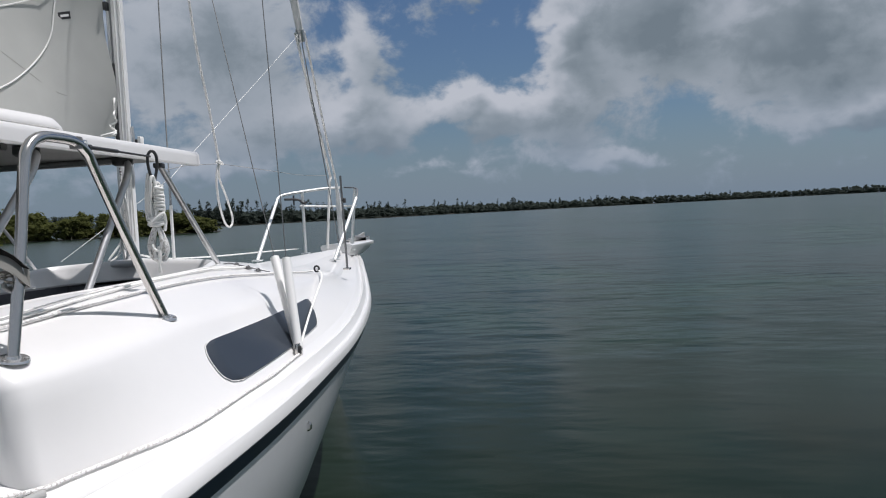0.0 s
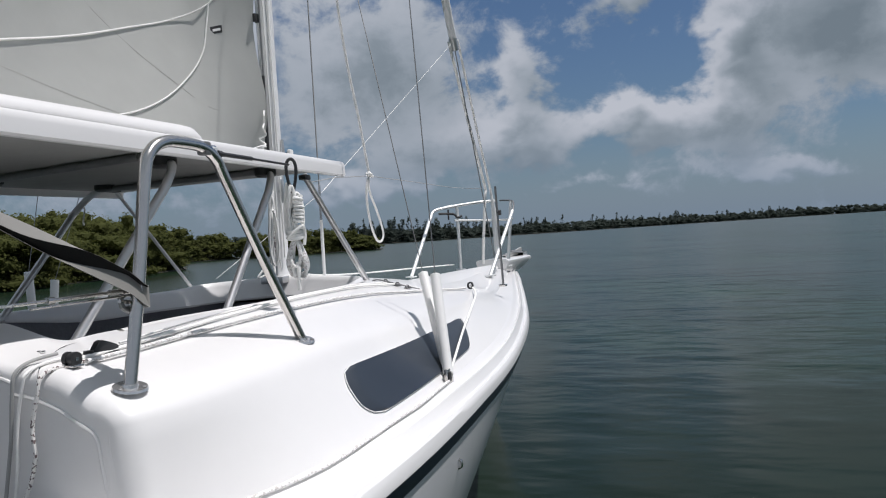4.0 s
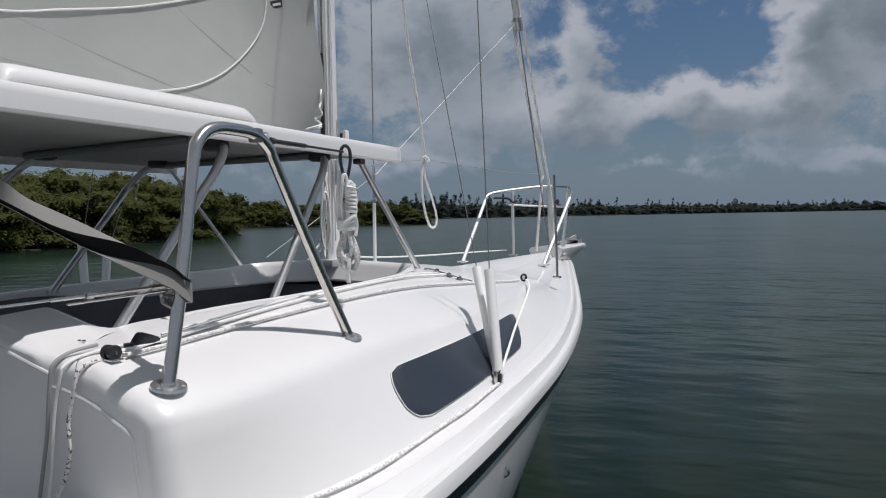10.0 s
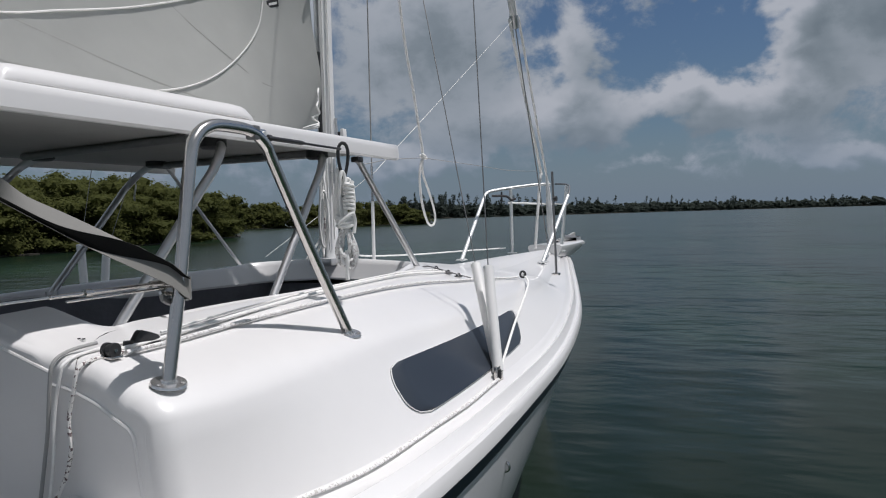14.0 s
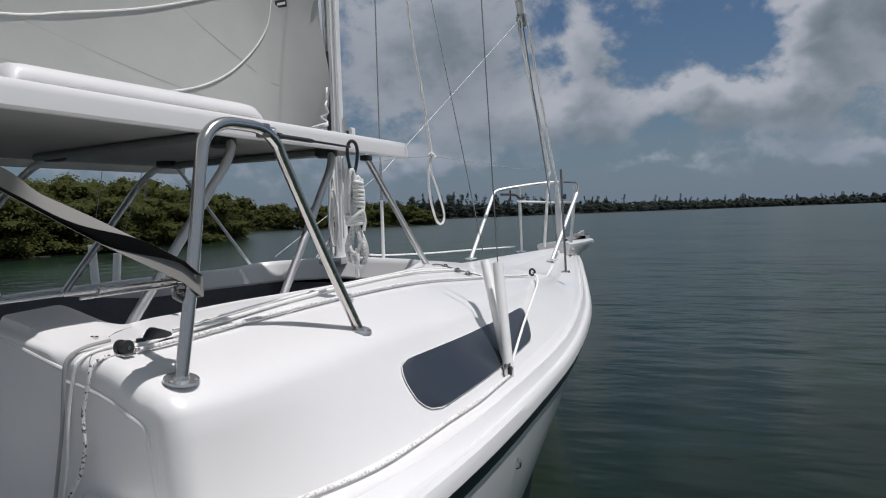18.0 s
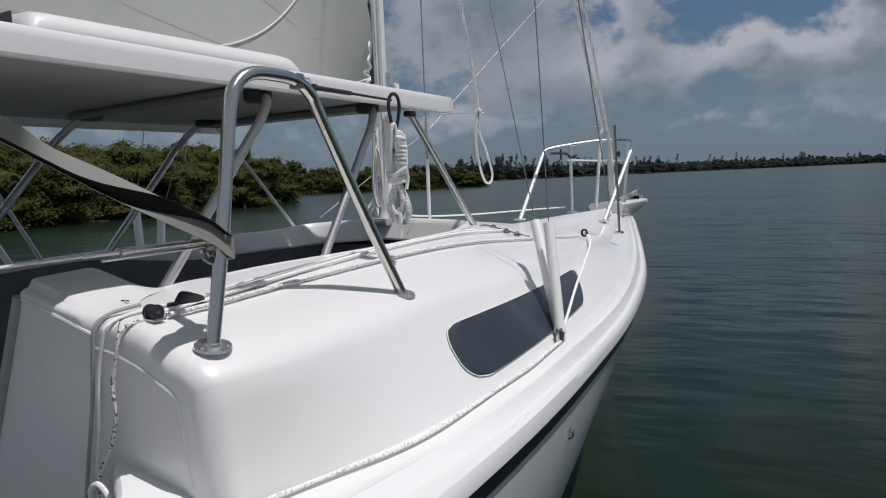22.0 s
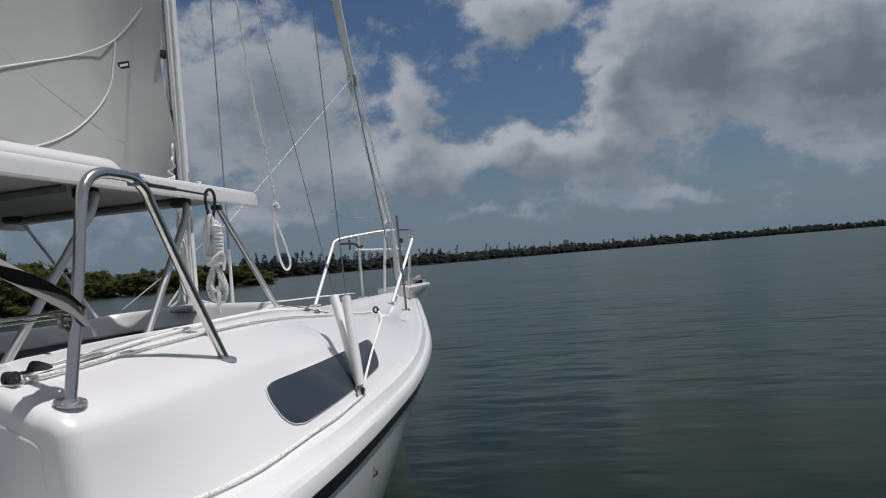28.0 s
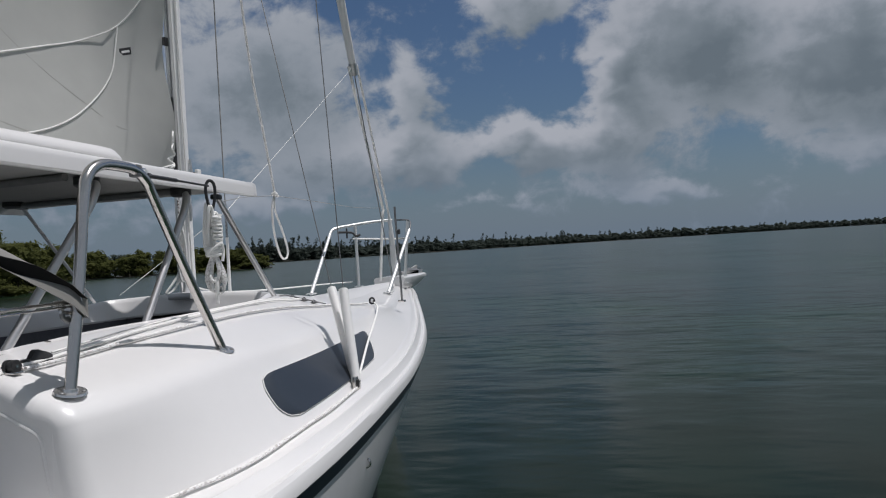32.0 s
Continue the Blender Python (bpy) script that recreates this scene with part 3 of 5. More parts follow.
def aft_round(y, row):
    """The roof and side turn in a soft edge at the cabin's after end."""
    r = 0.034
    d = y - Y_AFT
    if d >= r:
        return row
    s = r - math.sqrt(max(0.0, r * r - (r - d) ** 2))
    out = []
    for i, (x, yy, z) in enumerate(row):
        roof = min(1.0, max(0.0, (i - 3) / 6))
        out.append((x - s * (1 - roof), yy, z - s * roof))
    return out


ys = [Y_AFT + v for v in (0, 0.001, 0.003, 0.007, 0.012, 0.018, 0.026)] + stations(-1.545, -1.185, 40) + stations(-1.15, 3.62, 70)
cabin_rows = [aft_round(y, cabin_row(y)) for y in ys]
part("cabin_top", mirrored(loft(cabin_rows)), GEL, boat, "white moulded cabin side and roof")


def roof_bridge():
    """Roof strip abaft the opening, beside the companionway: it swells inboard, with a step near its after edge, and slopes down to the opening's corner."""
    rows = []
    for y in [Y_AFT + v for v in (0, 0.001, 0.003, 0.007, 0.012, 0.018, 0.026)] + stations(-1.545, -1.185, 40):
        d = y - Y_AFT
        s = 0.026 - math.sqrt(max(0.0, 0.026 ** 2 - (0.026 - d) ** 2)) if d < 0.026 else 0.0
        rx, rz = at(RIM_X, y), at(RIM_Z, y)
        xin = 0.30 + (rx - 0.325) * soft(-1.435, -1.35, y) + 0.015 * soft(-1.3, -1.2, y)
        row = []
        for k in range(71):
            x = min(rx, max(xin, 0.56 - 0.26 * k / 70))
            edge = min(0.507, rx)
            rise = max(0.0, (edge - x) / (edge - 0.30)) ** 1.08
            lift = 0.031 * rise * soft(-1.34, -1.43, y) + 0.014 * soft(0.480, 0.34, x) * soft(-1.564, -1.551, y) * soft(-1.36, -1.43, y)
            row.append((x, y, rz + 0.03 * (rx - x) / 0.37 + lift - s * (1 - 0.55 * soft(0.49, 0.45, x))))
        rows.append(row)
    return rows


for s in (1, -1):
    part("roof_bridge", loft([[(x * s, y, z) for x, y, z in row] for row in roof_bridge()]), GEL, boat, "raised moulding beside the companionway")


def foredeck():
    rows = []
    for y in stations(0.16, 3.62, 40):
        rx, rz = at(RIM_X, y), at(RIM_Z, y)
        rows.append([(rx, y, rz), (rx * 0.6, y, rz + 0.018), (rx * 0.3, y, rz + 0.024), (0, y, rz + 0.026)])
    return mirrored(loft(rows))


part("foredeck", foredeck(), GEL, boat, "white crowned foredeck")


def rim_lean(y):
    """The rim's inner wall leans further in towards its forward end."""
    return 0.021 + 0.025 * soft(-0.7, -0.1, y)


def rim_depth(y):
    """The white inner wall is deep ahead and runs out to a mere lip aft."""
    return 0.010 + 0.052 * soft(-0.95, -0.40, y)


def rim():
    """The raised lip round the pop-top opening, with its inner wall."""
    line = [(at(RIM_X, y), y, at(RIM_Z, y)) for y in stations(-1.24, 0.02, 24)]
    fx, fz = at(RIM_X, 0.02), at(RIM_Z, 0.1)
    for a in range(1, 7):
        t = radians(90 * a / 6)
        line.append((fx - 0.12 * (1 - math.cos(t)), 0.02 + 0.14 * math.sin(t), fz + 0.008 * a / 6))
    line.append((0.0, 0.165, fz + 0.022))
    rows = []
    for i, (x, y, z) in enumerate(line):
        a, b = Vector(line[max(i - 1, 0)]), Vector(line[min(i + 1, len(line) - 1)])
        t = (b - a).normalized()
        o = Vector((t.y, -t.x, 0)).normalized()
        p = Vector((x, y, z))
        up = Vector((0, 0, 0.004 + 0.013 * soft(-0.1, 0.1, y)))
        lean = rim_lean(y)
        rows.append([p + o * 0.012, p + o * 0.008 + up * 0.6, p + up, p - o * 0.010 + up * 0.6,
                     p - o * 0.016 - Vector((0, 0, 0.004)), p - o * lean - Vector((0, 0, rim_depth(y))), p - o * (lean - 0.002) - Vector((0, 0, rim_depth(y) + 0.008))])
    return mirrored(loft(rows))


part("opening_rim", rim(), GEL, boat, "white raised rim of the roof opening")


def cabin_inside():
    """Lining seen through the roof opening and the companionway; its dark colour stands in for shade."""
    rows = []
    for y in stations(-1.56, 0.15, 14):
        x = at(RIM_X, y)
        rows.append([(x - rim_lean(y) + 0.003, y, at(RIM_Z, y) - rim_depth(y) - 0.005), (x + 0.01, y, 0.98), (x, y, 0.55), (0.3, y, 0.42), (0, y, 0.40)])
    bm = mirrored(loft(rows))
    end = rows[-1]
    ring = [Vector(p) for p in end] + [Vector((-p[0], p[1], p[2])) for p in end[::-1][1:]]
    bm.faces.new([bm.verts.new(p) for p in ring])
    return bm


part("cabin_lining", cabin_inside(), DARK, boat, "cabin interior, its shade painted dark")


def bulkhead(s):
    """After face of the cabin beside the companionway, with a bead below its rolled top edge."""
    edge = [(p[0], p[2]) for p in cabin_rows[0]] + [(p[0], p[2]) for p in roof_bridge()[0][1:]]
    bm = bmesh.new()
    rows = []
    for x, z in edge:
        low = 0.45 if x < 0.70 else 0.86
        rows.append([(x * s, Y_AFT, z), (x * s, Y_AFT - 0.001, max(z - 0.03, low)), (x * s * 0.999, Y_AFT - 0.003, max((z + low) / 2, low)), (x * s, Y_AFT - 0.001, low - 0.02)])
    return loft(rows, bm)


def bead(s):
    """Lower edge of the rolled lip: an even line below the roof's edge, turning down at the corner."""
    raw = [Vector((p[0], p[2])) for p in cabin_rows[0]][1:] + [Vector((p[0], p[2])) for p in roof_bridge()[0][1:] if p[0] > 0.495]
    line = [raw[0]]
    for p in raw[1:]:
        n = max(1, int((p - line[-1]).length / 0.006))
        q = line[-1].copy()
        line += [q.lerp(p, (k + 1) / n) for k in range(n)]
    pts = []
    for i, p in enumerate(line):
        t = (line[min(i + 5, len(line) - 1)] - line[max(i - 5, 0)]).normalized()
        pts.append(p + Vector((-t.y, t.x)) * 0.025)
    for _ in range(30):
        pts = [pts[0]] + [(pts[k - 1] + pts[k] * 2 + pts[k + 1]) / 4 for k in range(1, len(pts) - 1)] + [pts[-1]]
    return tube([(q.x * s, Y_AFT + 0.0005, q.y) for q in pts], 0.0052, 8)


for s in (1, -1):
    part("bulkhead", bulkhead(s), GEL, boat, "white after face of the cabin")
    part("bead", bead(s), GEL, boat)
    part("bead", tube([(0.305 * s, Y_AFT + 0.0008, 1.217), (0.36 * s, Y_AFT + 0.0008, 1.203), (0.497 * s, Y_AFT + 0.0008, 1.161)], 0.0046, 8), GEL, boat)
    bm = bmesh.new()
    bm.faces.new([bm.verts.new((x * s, Y_AFT, z)) for x, z in ((0.30, 1.215), (0.30, 0.43), (0.05, 0.43), (0.05, 0.62))])
    part("bulkhead_foot", bm, GEL, boat)
    part("companionway_trim", tube([(0.298 * s, Y_AFT - 0.002, 1.222), (0.175 * s, Y_AFT - 0.003, 0.92), (0.05 * s, Y_AFT - 0.004, 0.62)], 0.010, 8), GREYTUBE, boat, "grey edge trim of the companionway")


def coaming(s):
    """Moulded cockpit coaming abaft the cabin; its inner edge runs in to the foot of the bulkhead."""
    rows = []
    for y in stations(Y_STERN, -1.80, 6) + stations(-1.76, Y_AFT, 9):
        cx, cz = at(CREASE_X, y), at(CREASE_Z, y)
        xin = 0.66 - 0.143 * soft(-1.71, -1.555, y)
        near = soft(-1.74, -1.58, y)
        row = [(cx, cz), (cx - 0.03, cz + 0.006)]
        row += [(cx - 0.03 + (xin + 0.02 - cx + 0.03) * f, cz + 0.006 + (0.030 + 0.022 * near) * f ** 0.8) for f in (0.3, 0.6, 0.85, 1.0)]
        row += [(xin + 0.008, cz + 0.033 + 0.022 * near), (xin + 0.001, cz + 0.024 + 0.022 * near), (xin, 0.60)]
        rows.append([(x * s, y, z) for x, z in row])
    return loft(rows)


def well():
    rows = [[(0.70, y, 0.62), (0.32, y, 0.60), (0.30, y, 0.34), (0, y, 0.33)] for y in stations(Y_STERN, Y_AFT, 4)]
    bm = loft(rows)
    bm.faces.new([bm.verts.new(Vector(p)) for p in rows[0] + [(0, Y_STERN, 0.87), (0.79, Y_STERN, 0.87)]])
    return mirrored(bm)


for s in (1, -1):
    part("cockpit_coaming", coaming(s), GEL, boat, "white moulded cockpit coaming")
part("cockpit_well", well(), LINER, boat, "grey cockpit seats and sole")


def side_at(y, z):
    """Point of the cabin side at that height, with its outward normal."""
    cx, cz, hx, hz = at(CREASE_X, y), at(CREASE_Z, y), at(SHOULDER_X, y) + 0.018, at(SHOULDER_Z, y) - 0.035
    f = (z - cz) / (hz - cz)
    nrm = Vector((hz - cz, 0, cx - hx)).normalized()
    return Vector((cx + (hx - cx) * f, y, z)), nrm


WIN_AFT = [(0.0, -0.855), (0.06, -0.893), (0.15, -0.914), (0.4, -0.932), (0.7, -0.928), (0.88, -0.912), (0.96, -0.896), (1.0, -0.865)]
WIN_FORE = [(0.0, -0.05), (0.06, -0.015), (0.15, 0.015), (0.3, 0.055), (0.6, 0.115), (0.85, 0.158), (0.94, 0.160), (1.0, 0.125)]


def window_point(y, v, proud):
    zb, zt = 0.944 + 0.045 * (y + 0.9), 1.0635 + 0.005 * (y + 0.9)
    p, nrm = side_at(y, zb + (zt - zb) * v)
    return p + nrm * proud


def cabin_window(s):
    """Smoked pane lying on the cabin side, its after foot and forward end swept and rounded."""
    rows = []
    for k in range(21):
        v = 0.5 - 0.5 * math.cos(math.pi * k / 20)
        a, b = at(WIN_AFT, v), at(WIN_FORE, v)
        row = []
        for i in range(31):
            y = a + (b - a) * i / 30
            edge = k in (0, 20) or i in (0, 30)
            p = window_point(y, v, 0.0 if edge else 0.007)
            row.append((p.x * s, p.y, p.z))
        rows.append(row)
    return loft(rows)


def window_gasket(s):
    pts = [window_point(at(WIN_AFT, v), v, 0.003) for v in stations(0, 1, 14)]
    pts += [window_point(-0.865 + 0.99 * f, 1.0, 0.003) for f in stations(0.02, 0.98, 20)]
    pts += [window_point(at(WIN_FORE, v), v, 0.003) for v in stations(1, 0, 14)]
    pts += [window_point(-0.05 - 0.805 * f, 0.0, 0.003) for f in stations(0.02, 0.98, 20)]
    return tube([(p.x * s, p.y, p.z) for p in pts], 0.0014, 6, closed=True)


for s in (1, -1):
    w = part("cabin_window", cabin_window(s), SMOKE, boat, "long smoked acrylic cabin window")
    part("gasket", window_gasket(s), PVC, w, "pale sealant bead")


# pop-top roof on its struts
pop = part("pop_top", bmesh.new(), GEL, boat, "raised white pop-top roof on tubular struts")


def pop_slab():
    """Roof slab with a turned-down lip; the top is slightly crowned."""
    rows = []
    shares = [0, 0.002] + [k / 14 for k in range(1, 14)] + [0.998, 1]
    n = len(shares) - 1
    for i, f in enumerate(shares):
        y = -2.15 + 1.935 * f
        hx = 0.55 - 0.045 * f
        e = 0.004 if i in (0, n) else 0.0
        rows.append([(0, y, 1.684 - e), (hx * 0.5, y, 1.680 - e), (hx - 0.03, y, 1.672 - e), (hx - 0.008, y, 1.668 - e), (hx - 0.002 - e, y, 1.661), (hx - e, y, 1.650), (hx + 0.002 - e, y, 1.622),
                     (hx - 0.004 - e, y, 1.617), (hx - 0.018, y, 1.617), (hx - 0.022, y, 1.64), (0, y, 1.648)])
    return mirrored(loft(rows, cap=True))


part("roof_slab", pop_slab(), GEL, pop)
part("headliner", box(0, -1.19, 1.644, 0.94, 1.86, 0.012, 0.004), HEADLINER, pop, "grey underside of the pop-top")


def roof_cap():
    """Raised centre panel: rounded along its sides, its forward end sloping down in a curve."""
    rows = []
    for y in [-1.585, -1.583, -1.575, -1.56, -1.53] + stations(-1.4, -0.95, 5) + [-0.93, -0.905, -0.88, -0.86, -0.842, -0.828, -0.819, -0.815]:
        front, back = max(0.0, (y + 0.905) / 0.09), max(0.0, (-1.55 - y) / 0.035)
        h = 0.064 * math.sqrt(max(0.0, 1 - min(1.0, front) ** 2.8)) * math.sqrt(max(0.0, 1 - min(1.0, back) ** 2 * 0.98))
        base, hx = 1.672, 0.40 - 0.02 * front ** 2
        side = ((-0.032, -0.006 / 0.064), (-0.032, 0.37), (-0.002, 0.39), (0.0, 0.46), (-0.003, 0.68), (-0.014, 0.88), (-0.034, 0.98))
        rows.append([(hx + dx, y, base + k * h) for dx, k in side] + [(hx * 0.5, y, base + h), (0, y, base + h)])
    return mirrored(loft(rows, cap=True))


part("roof_cap", roof_cap(), GEL, pop, "raised white centre panel of the pop-top")
part("cap_seal", loft([[(-0.37, y, 1.674), (-0.37, y, 1.678 + h), (0.37, y, 1.678 + h), (0.37, y, 1.674)] for y, h in ((-1.79, 0.0), (-1.72, 0.008), (-1.64, 0.028), (-1.592, 0.050))], cap=True), BLACK, pop, "black flap behind the centre panel", smooth=False)
# Aluminium bars; the shade under the roof is put in as dark grey.
for y0, y1 in ((-1.03, -1.10), (-0.52, -0.54)):
    part("cross_bar", tube([(-0.27, y0, 1.624), (0.40, y1, 1.627)], 0.011, 10), WIRE, pop, "cross bar under the roof, its shade painted dark grey")
for s, a, b, knob in ((1, (0.39, -1.374, 1.15), (0.45, -1.03, 1.60), (0.395, -1.01, 1.622)), (1, (0.43, -0.84, 1.21), (0.43, -0.56, 1.60), (0.385, -0.53, 1.624)), (1, (0.335, 0.26, 1.205), (0.34, -0.215, 1.635), None),
                      (-1, (0.45, -1.295, 1.20), (0.42, -0.96, 1.59), (0.27, -0.97, 1.632)), (-1, (0.45, -0.82, 1.21), (0.42, -0.49, 1.59), (0.27, -0.53, 1.632)), (-1, (0.46, 0.165, 1.195), (0.30, -0.455, 1.628), None),
                      (-1, (0.44, -1.037, 1.21), (0.45, -1.255, 1.61), None)):
    p, q = Vector(a), Vector(b)
    if knob:
        knee = p.lerp(q, 0.9)
        pts = [p] + curve_points([p.lerp(q, 0.8), knee, q.lerp(Vector(knob), 0.3), q.lerp(Vector(knob), 0.85)], 5)
    else:
        pts = [p, q]
    st = part("strut", tube([(x * s, y, z) for x, y, z in pts], 0.0115 if knob or s > 0 else 0.0065, 12), ALU, pop, "aluminium strut")
    if knob:
        part("knob", tube([(knob[0] * s, knob[1], knob[2] - 0.016), (knob[0] * s, knob[1], knob[2] - 0.010), (knob[0] * s, knob[1], knob[2] + 0.012)], 0.02, 18, radii=[0.026, 0.034, 0.034]), BLACK, st, "black round knob")
    else:
        part("pivot", box(q.x * s, q.y, 1.628, 0.03, 0.04, 0.02, 0.006), BLACK, st)
    if p.z < 1.18:
        part("foot", tube([(p.x * s - 0.012, p.y, p.z), (p.x * s + 0.050, p.y, p.z)], 0.014, 12), ALU, st, "lug inside the opening's rim")
    else:
        part("foot", tube([(p.x * s, p.y, p.z - 0.004), (p.x * s, p.y, p.z + 0.008)], 0.02, 12), ALU, st)
part("tie_cord", tube([(-0.425, -0.50, 1.578), (-0.41, -0.505, 1.583), (-0.40, -0.50, 1.568), (-0.41, -0.49, 1.555), (-0.408, -0.50, 1.525), (-0.405, -0.502, 1.508)], 0.003, 6, smooth=3), ROPE, pop, "short white cord tied on a strut")


# hoops on the cabin roof
def hoop(s):
    line = [(0.707, -1.509, 1.142), (0.705, -1.465, 1.34), (0.702, -1.428, 1.535), (0.70, -1.405, 1.585), (0.70, -1.365, 1.608), (0.70, -1.31, 1.612), (0.70, -1.245, 1.608),
            (0.70, -1.20, 1.585), (0.70, -1.172, 1.545), (0.712, -1.06, 1.352), (0.727, -0.937, 1.146)]
    pts = curve_points(line, 5)
    rail = part("grab_hoop", tube([(x * s, y, z) for x, y, z in pts], 0.0125, 14), STEEL, boat, "polished stainless steel hoop on the cabin roof")
    for x, y, z in (line[0], line[-1]):
        bm = bmesh.new()
        turn = pose(x * s, y, z - 0.001, 4, 12 * s, 0)
        bmesh.ops.create_cone(bm, cap_ends=True, segments=28, radius1=0.033, radius2=0.031, depth=0.0045, matrix=turn)
        bmesh.ops.create_cone(bm, cap_ends=True, segments=18, radius1=0.0155, radius2=0.0138, depth=0.006, matrix=turn @ Matrix.Translation((0, 0, 0.005)))
        part("flange", bm, CHROME, rail)
        for a in (30, 150, 270):
            b2 = bmesh.new()
            bmesh.ops.create_uvsphere(b2, u_segments=8, v_segments=5, radius=0.005, matrix=turn @ Matrix.Translation((0.025 * math.cos(radians(a)), 0.025 * math.sin(radians(a)), 0.003)) @ Matrix.Diagonal((1, 1, 0.4, 1)))
            part("screw", b2, WIRE, rail)
    return rail


for s in (1, -1):
    hoop(s)

# mast, boom gear and standing rigging
MAST = Vector((-0.036, 0.18, 0))
mast_bm = bmesh.new()
prof = [(math.sin(a) * 0.029, math.cos(a) * 0.048) for a in (2 * math.pi * k / 20 for k in range(20))]
loft([[(MAST.x + x, MAST.y + y, z) for x, y in prof + prof[:1]] for z in (1.235, 2.0, 4.0, 8.2)], mast_bm)
mast = part("mast", mast_bm, MASTM, boat, "white aluminium mast with a sail track")
part("sail_track", box(MAST.x, MAST.y - 0.050, 4.7, 0.008, 0.010, 6.9), MASTM, mast)
# Two dark bars added for the shaded gap between luff and mast.
part("luff_gap_shade", tube([(MAST.x + 0.014, MAST.y - 0.058, z) for z in (2.05, 3.2, 6.0)], 0.0040, 6), WIRE, mast, "dark bar for the shaded gap at the luff")
part("luff_foot_shade", tube([(MAST.x + 0.010, MAST.y - 0.058, z) for z in (1.72, 1.95, 2.10)], 0.0085, 8), BLACK, mast, "black bar for the shaded gap at the foot of the luff")
part("halyard_exit", tube([(MAST.x + 0.030, MAST.y + 0.012, 1.70), (MAST.x + 0.036, MAST.y + 0.022, 1.78), (MAST.x + 0.033, MAST.y + 0.020, 1.84)], 0.006, 8), ALU, mast, "small grey shackle beside the mast")
part("mast_step", box(MAST.x, MAST.y, 1.25, 0.11, 0.16, 0.03, 0.008), ALU, mast)


def wire(name, a, b, r=0.0028, mat=WIRE, label="stainless rigging wire", parent=boat):
    return part(name, tube([a, b], r, 6), mat, parent, label)


CHAIN = Vector((0.917, -0.412, 0.962))
UPPER, LOWER = Vector((0.850, -0.300, 1.262)), Vector((0.782, -0.235, 1.264))    # upper ends of the tubes over the shrouds
UPPER_DIR, LOWER_DIR = Vector((-0.09, 0.150, 1)), Vector((-0.268, 0.199, 1))
for s in (1, -1):
    side = Matrix.Diagonal((s, 1, 1))
    fat = 0.0019 if s > 0 else 0.0015
    feet = (CHAIN + Vector((0.004, -0.012, 0)), CHAIN + Vector((-0.006, 0.014, 0))) if s > 0 else (Vector((0.915, -0.285, 0.96)), Vector((0.912, -0.222, 0.96)))
    tops = (UPPER, LOWER) if s > 0 else (Vector((0.870, -0.345, 1.35)), Vector((0.870, -0.220, 1.31)))
    for foot, top, way, name in zip(feet, tops, (UPPER_DIR, LOWER_DIR), ("upper", "lower")):
        wire("shroud", side @ top.lerp(foot, 0.02), side @ (top + way * 2.4), fat, label=name + " shroud wire")
        part("shroud_cover", tube([side @ foot, side @ top], 0.0165, 14), PVC, boat, "white plastic tube over the shroud's end")
    part("shackle", box(0.928 * s, -0.44, 0.957, 0.016, 0.018, 0.03, 0.004), BLACK, boat, "dark shackle at the shroud's foot")
    part("chainplate", box(0.925 * s, -0.43, 0.945, 0.012, 0.05, 0.07, 0.003), STEEL, boat)
bs = wire("babystay", (0, 0.48, 1.20), (0.0, 0.52, 4.9), 0.0035, GREYTUBE, label="thin wire ahead of the mast")
part("sleeve", tube([(0, 0.48, 1.2), (0, 0.483, 1.50)], 0.0075, 10), PVC, bs, "white plastic sleeve")
part("turnbuckle", tube([(0, 0.483, 1.50), (0, 0.485, 1.66)], 0.006, 8), STEEL, bs)


# forestay and pulpit
FORE = Vector((0, 3.2, 1.15))
HEAD = Vector((0, 0.26, 8.0))


def fore(z):
    return FORE + (HEAD - FORE) * ((z - FORE.z) / (HEAD.z - FORE.z))


wire("forestay", FORE, HEAD, 0.004, label="forestay wire")
part("furled_jib", tube([fore(z) for z in (2.72, 2.78, 2.9, 3.4, 5.0, 7.2)], 0.03, 12, radii=[0.016, 0.026, 0.028, 0.034, 0.040, 0.02]), PVC, boat, "white jib rolled round the forestay")
part("furled_jib_foot", tube([(0, 3.19, 1.72), (0, 3.23, 1.58), (0, 3.25, 1.43), (0, 3.26, 1.30), (0, 3.265, 1.22)], 0.014, 12, radii=[0.008, 0.018, 0.026, 0.025, 0.020]), MASTM, boat, "grey lower part of the rolled jib")
part("furling_collar", tube([fore(2.70) , fore(2.78)], 0.032, 12), ALU, boat)
part("furling_drum", tube([(0, 3.265, 1.155), (0, 3.265, 1.165), (0, 3.265, 1.19), (0, 3.265, 1.215), (0, 3.265, 1.225)], 0.04, 16, radii=[0.038, 0.038, 0.020, 0.036, 0.036]), GREYTUBE, boat, "grey furling drum at the bow")



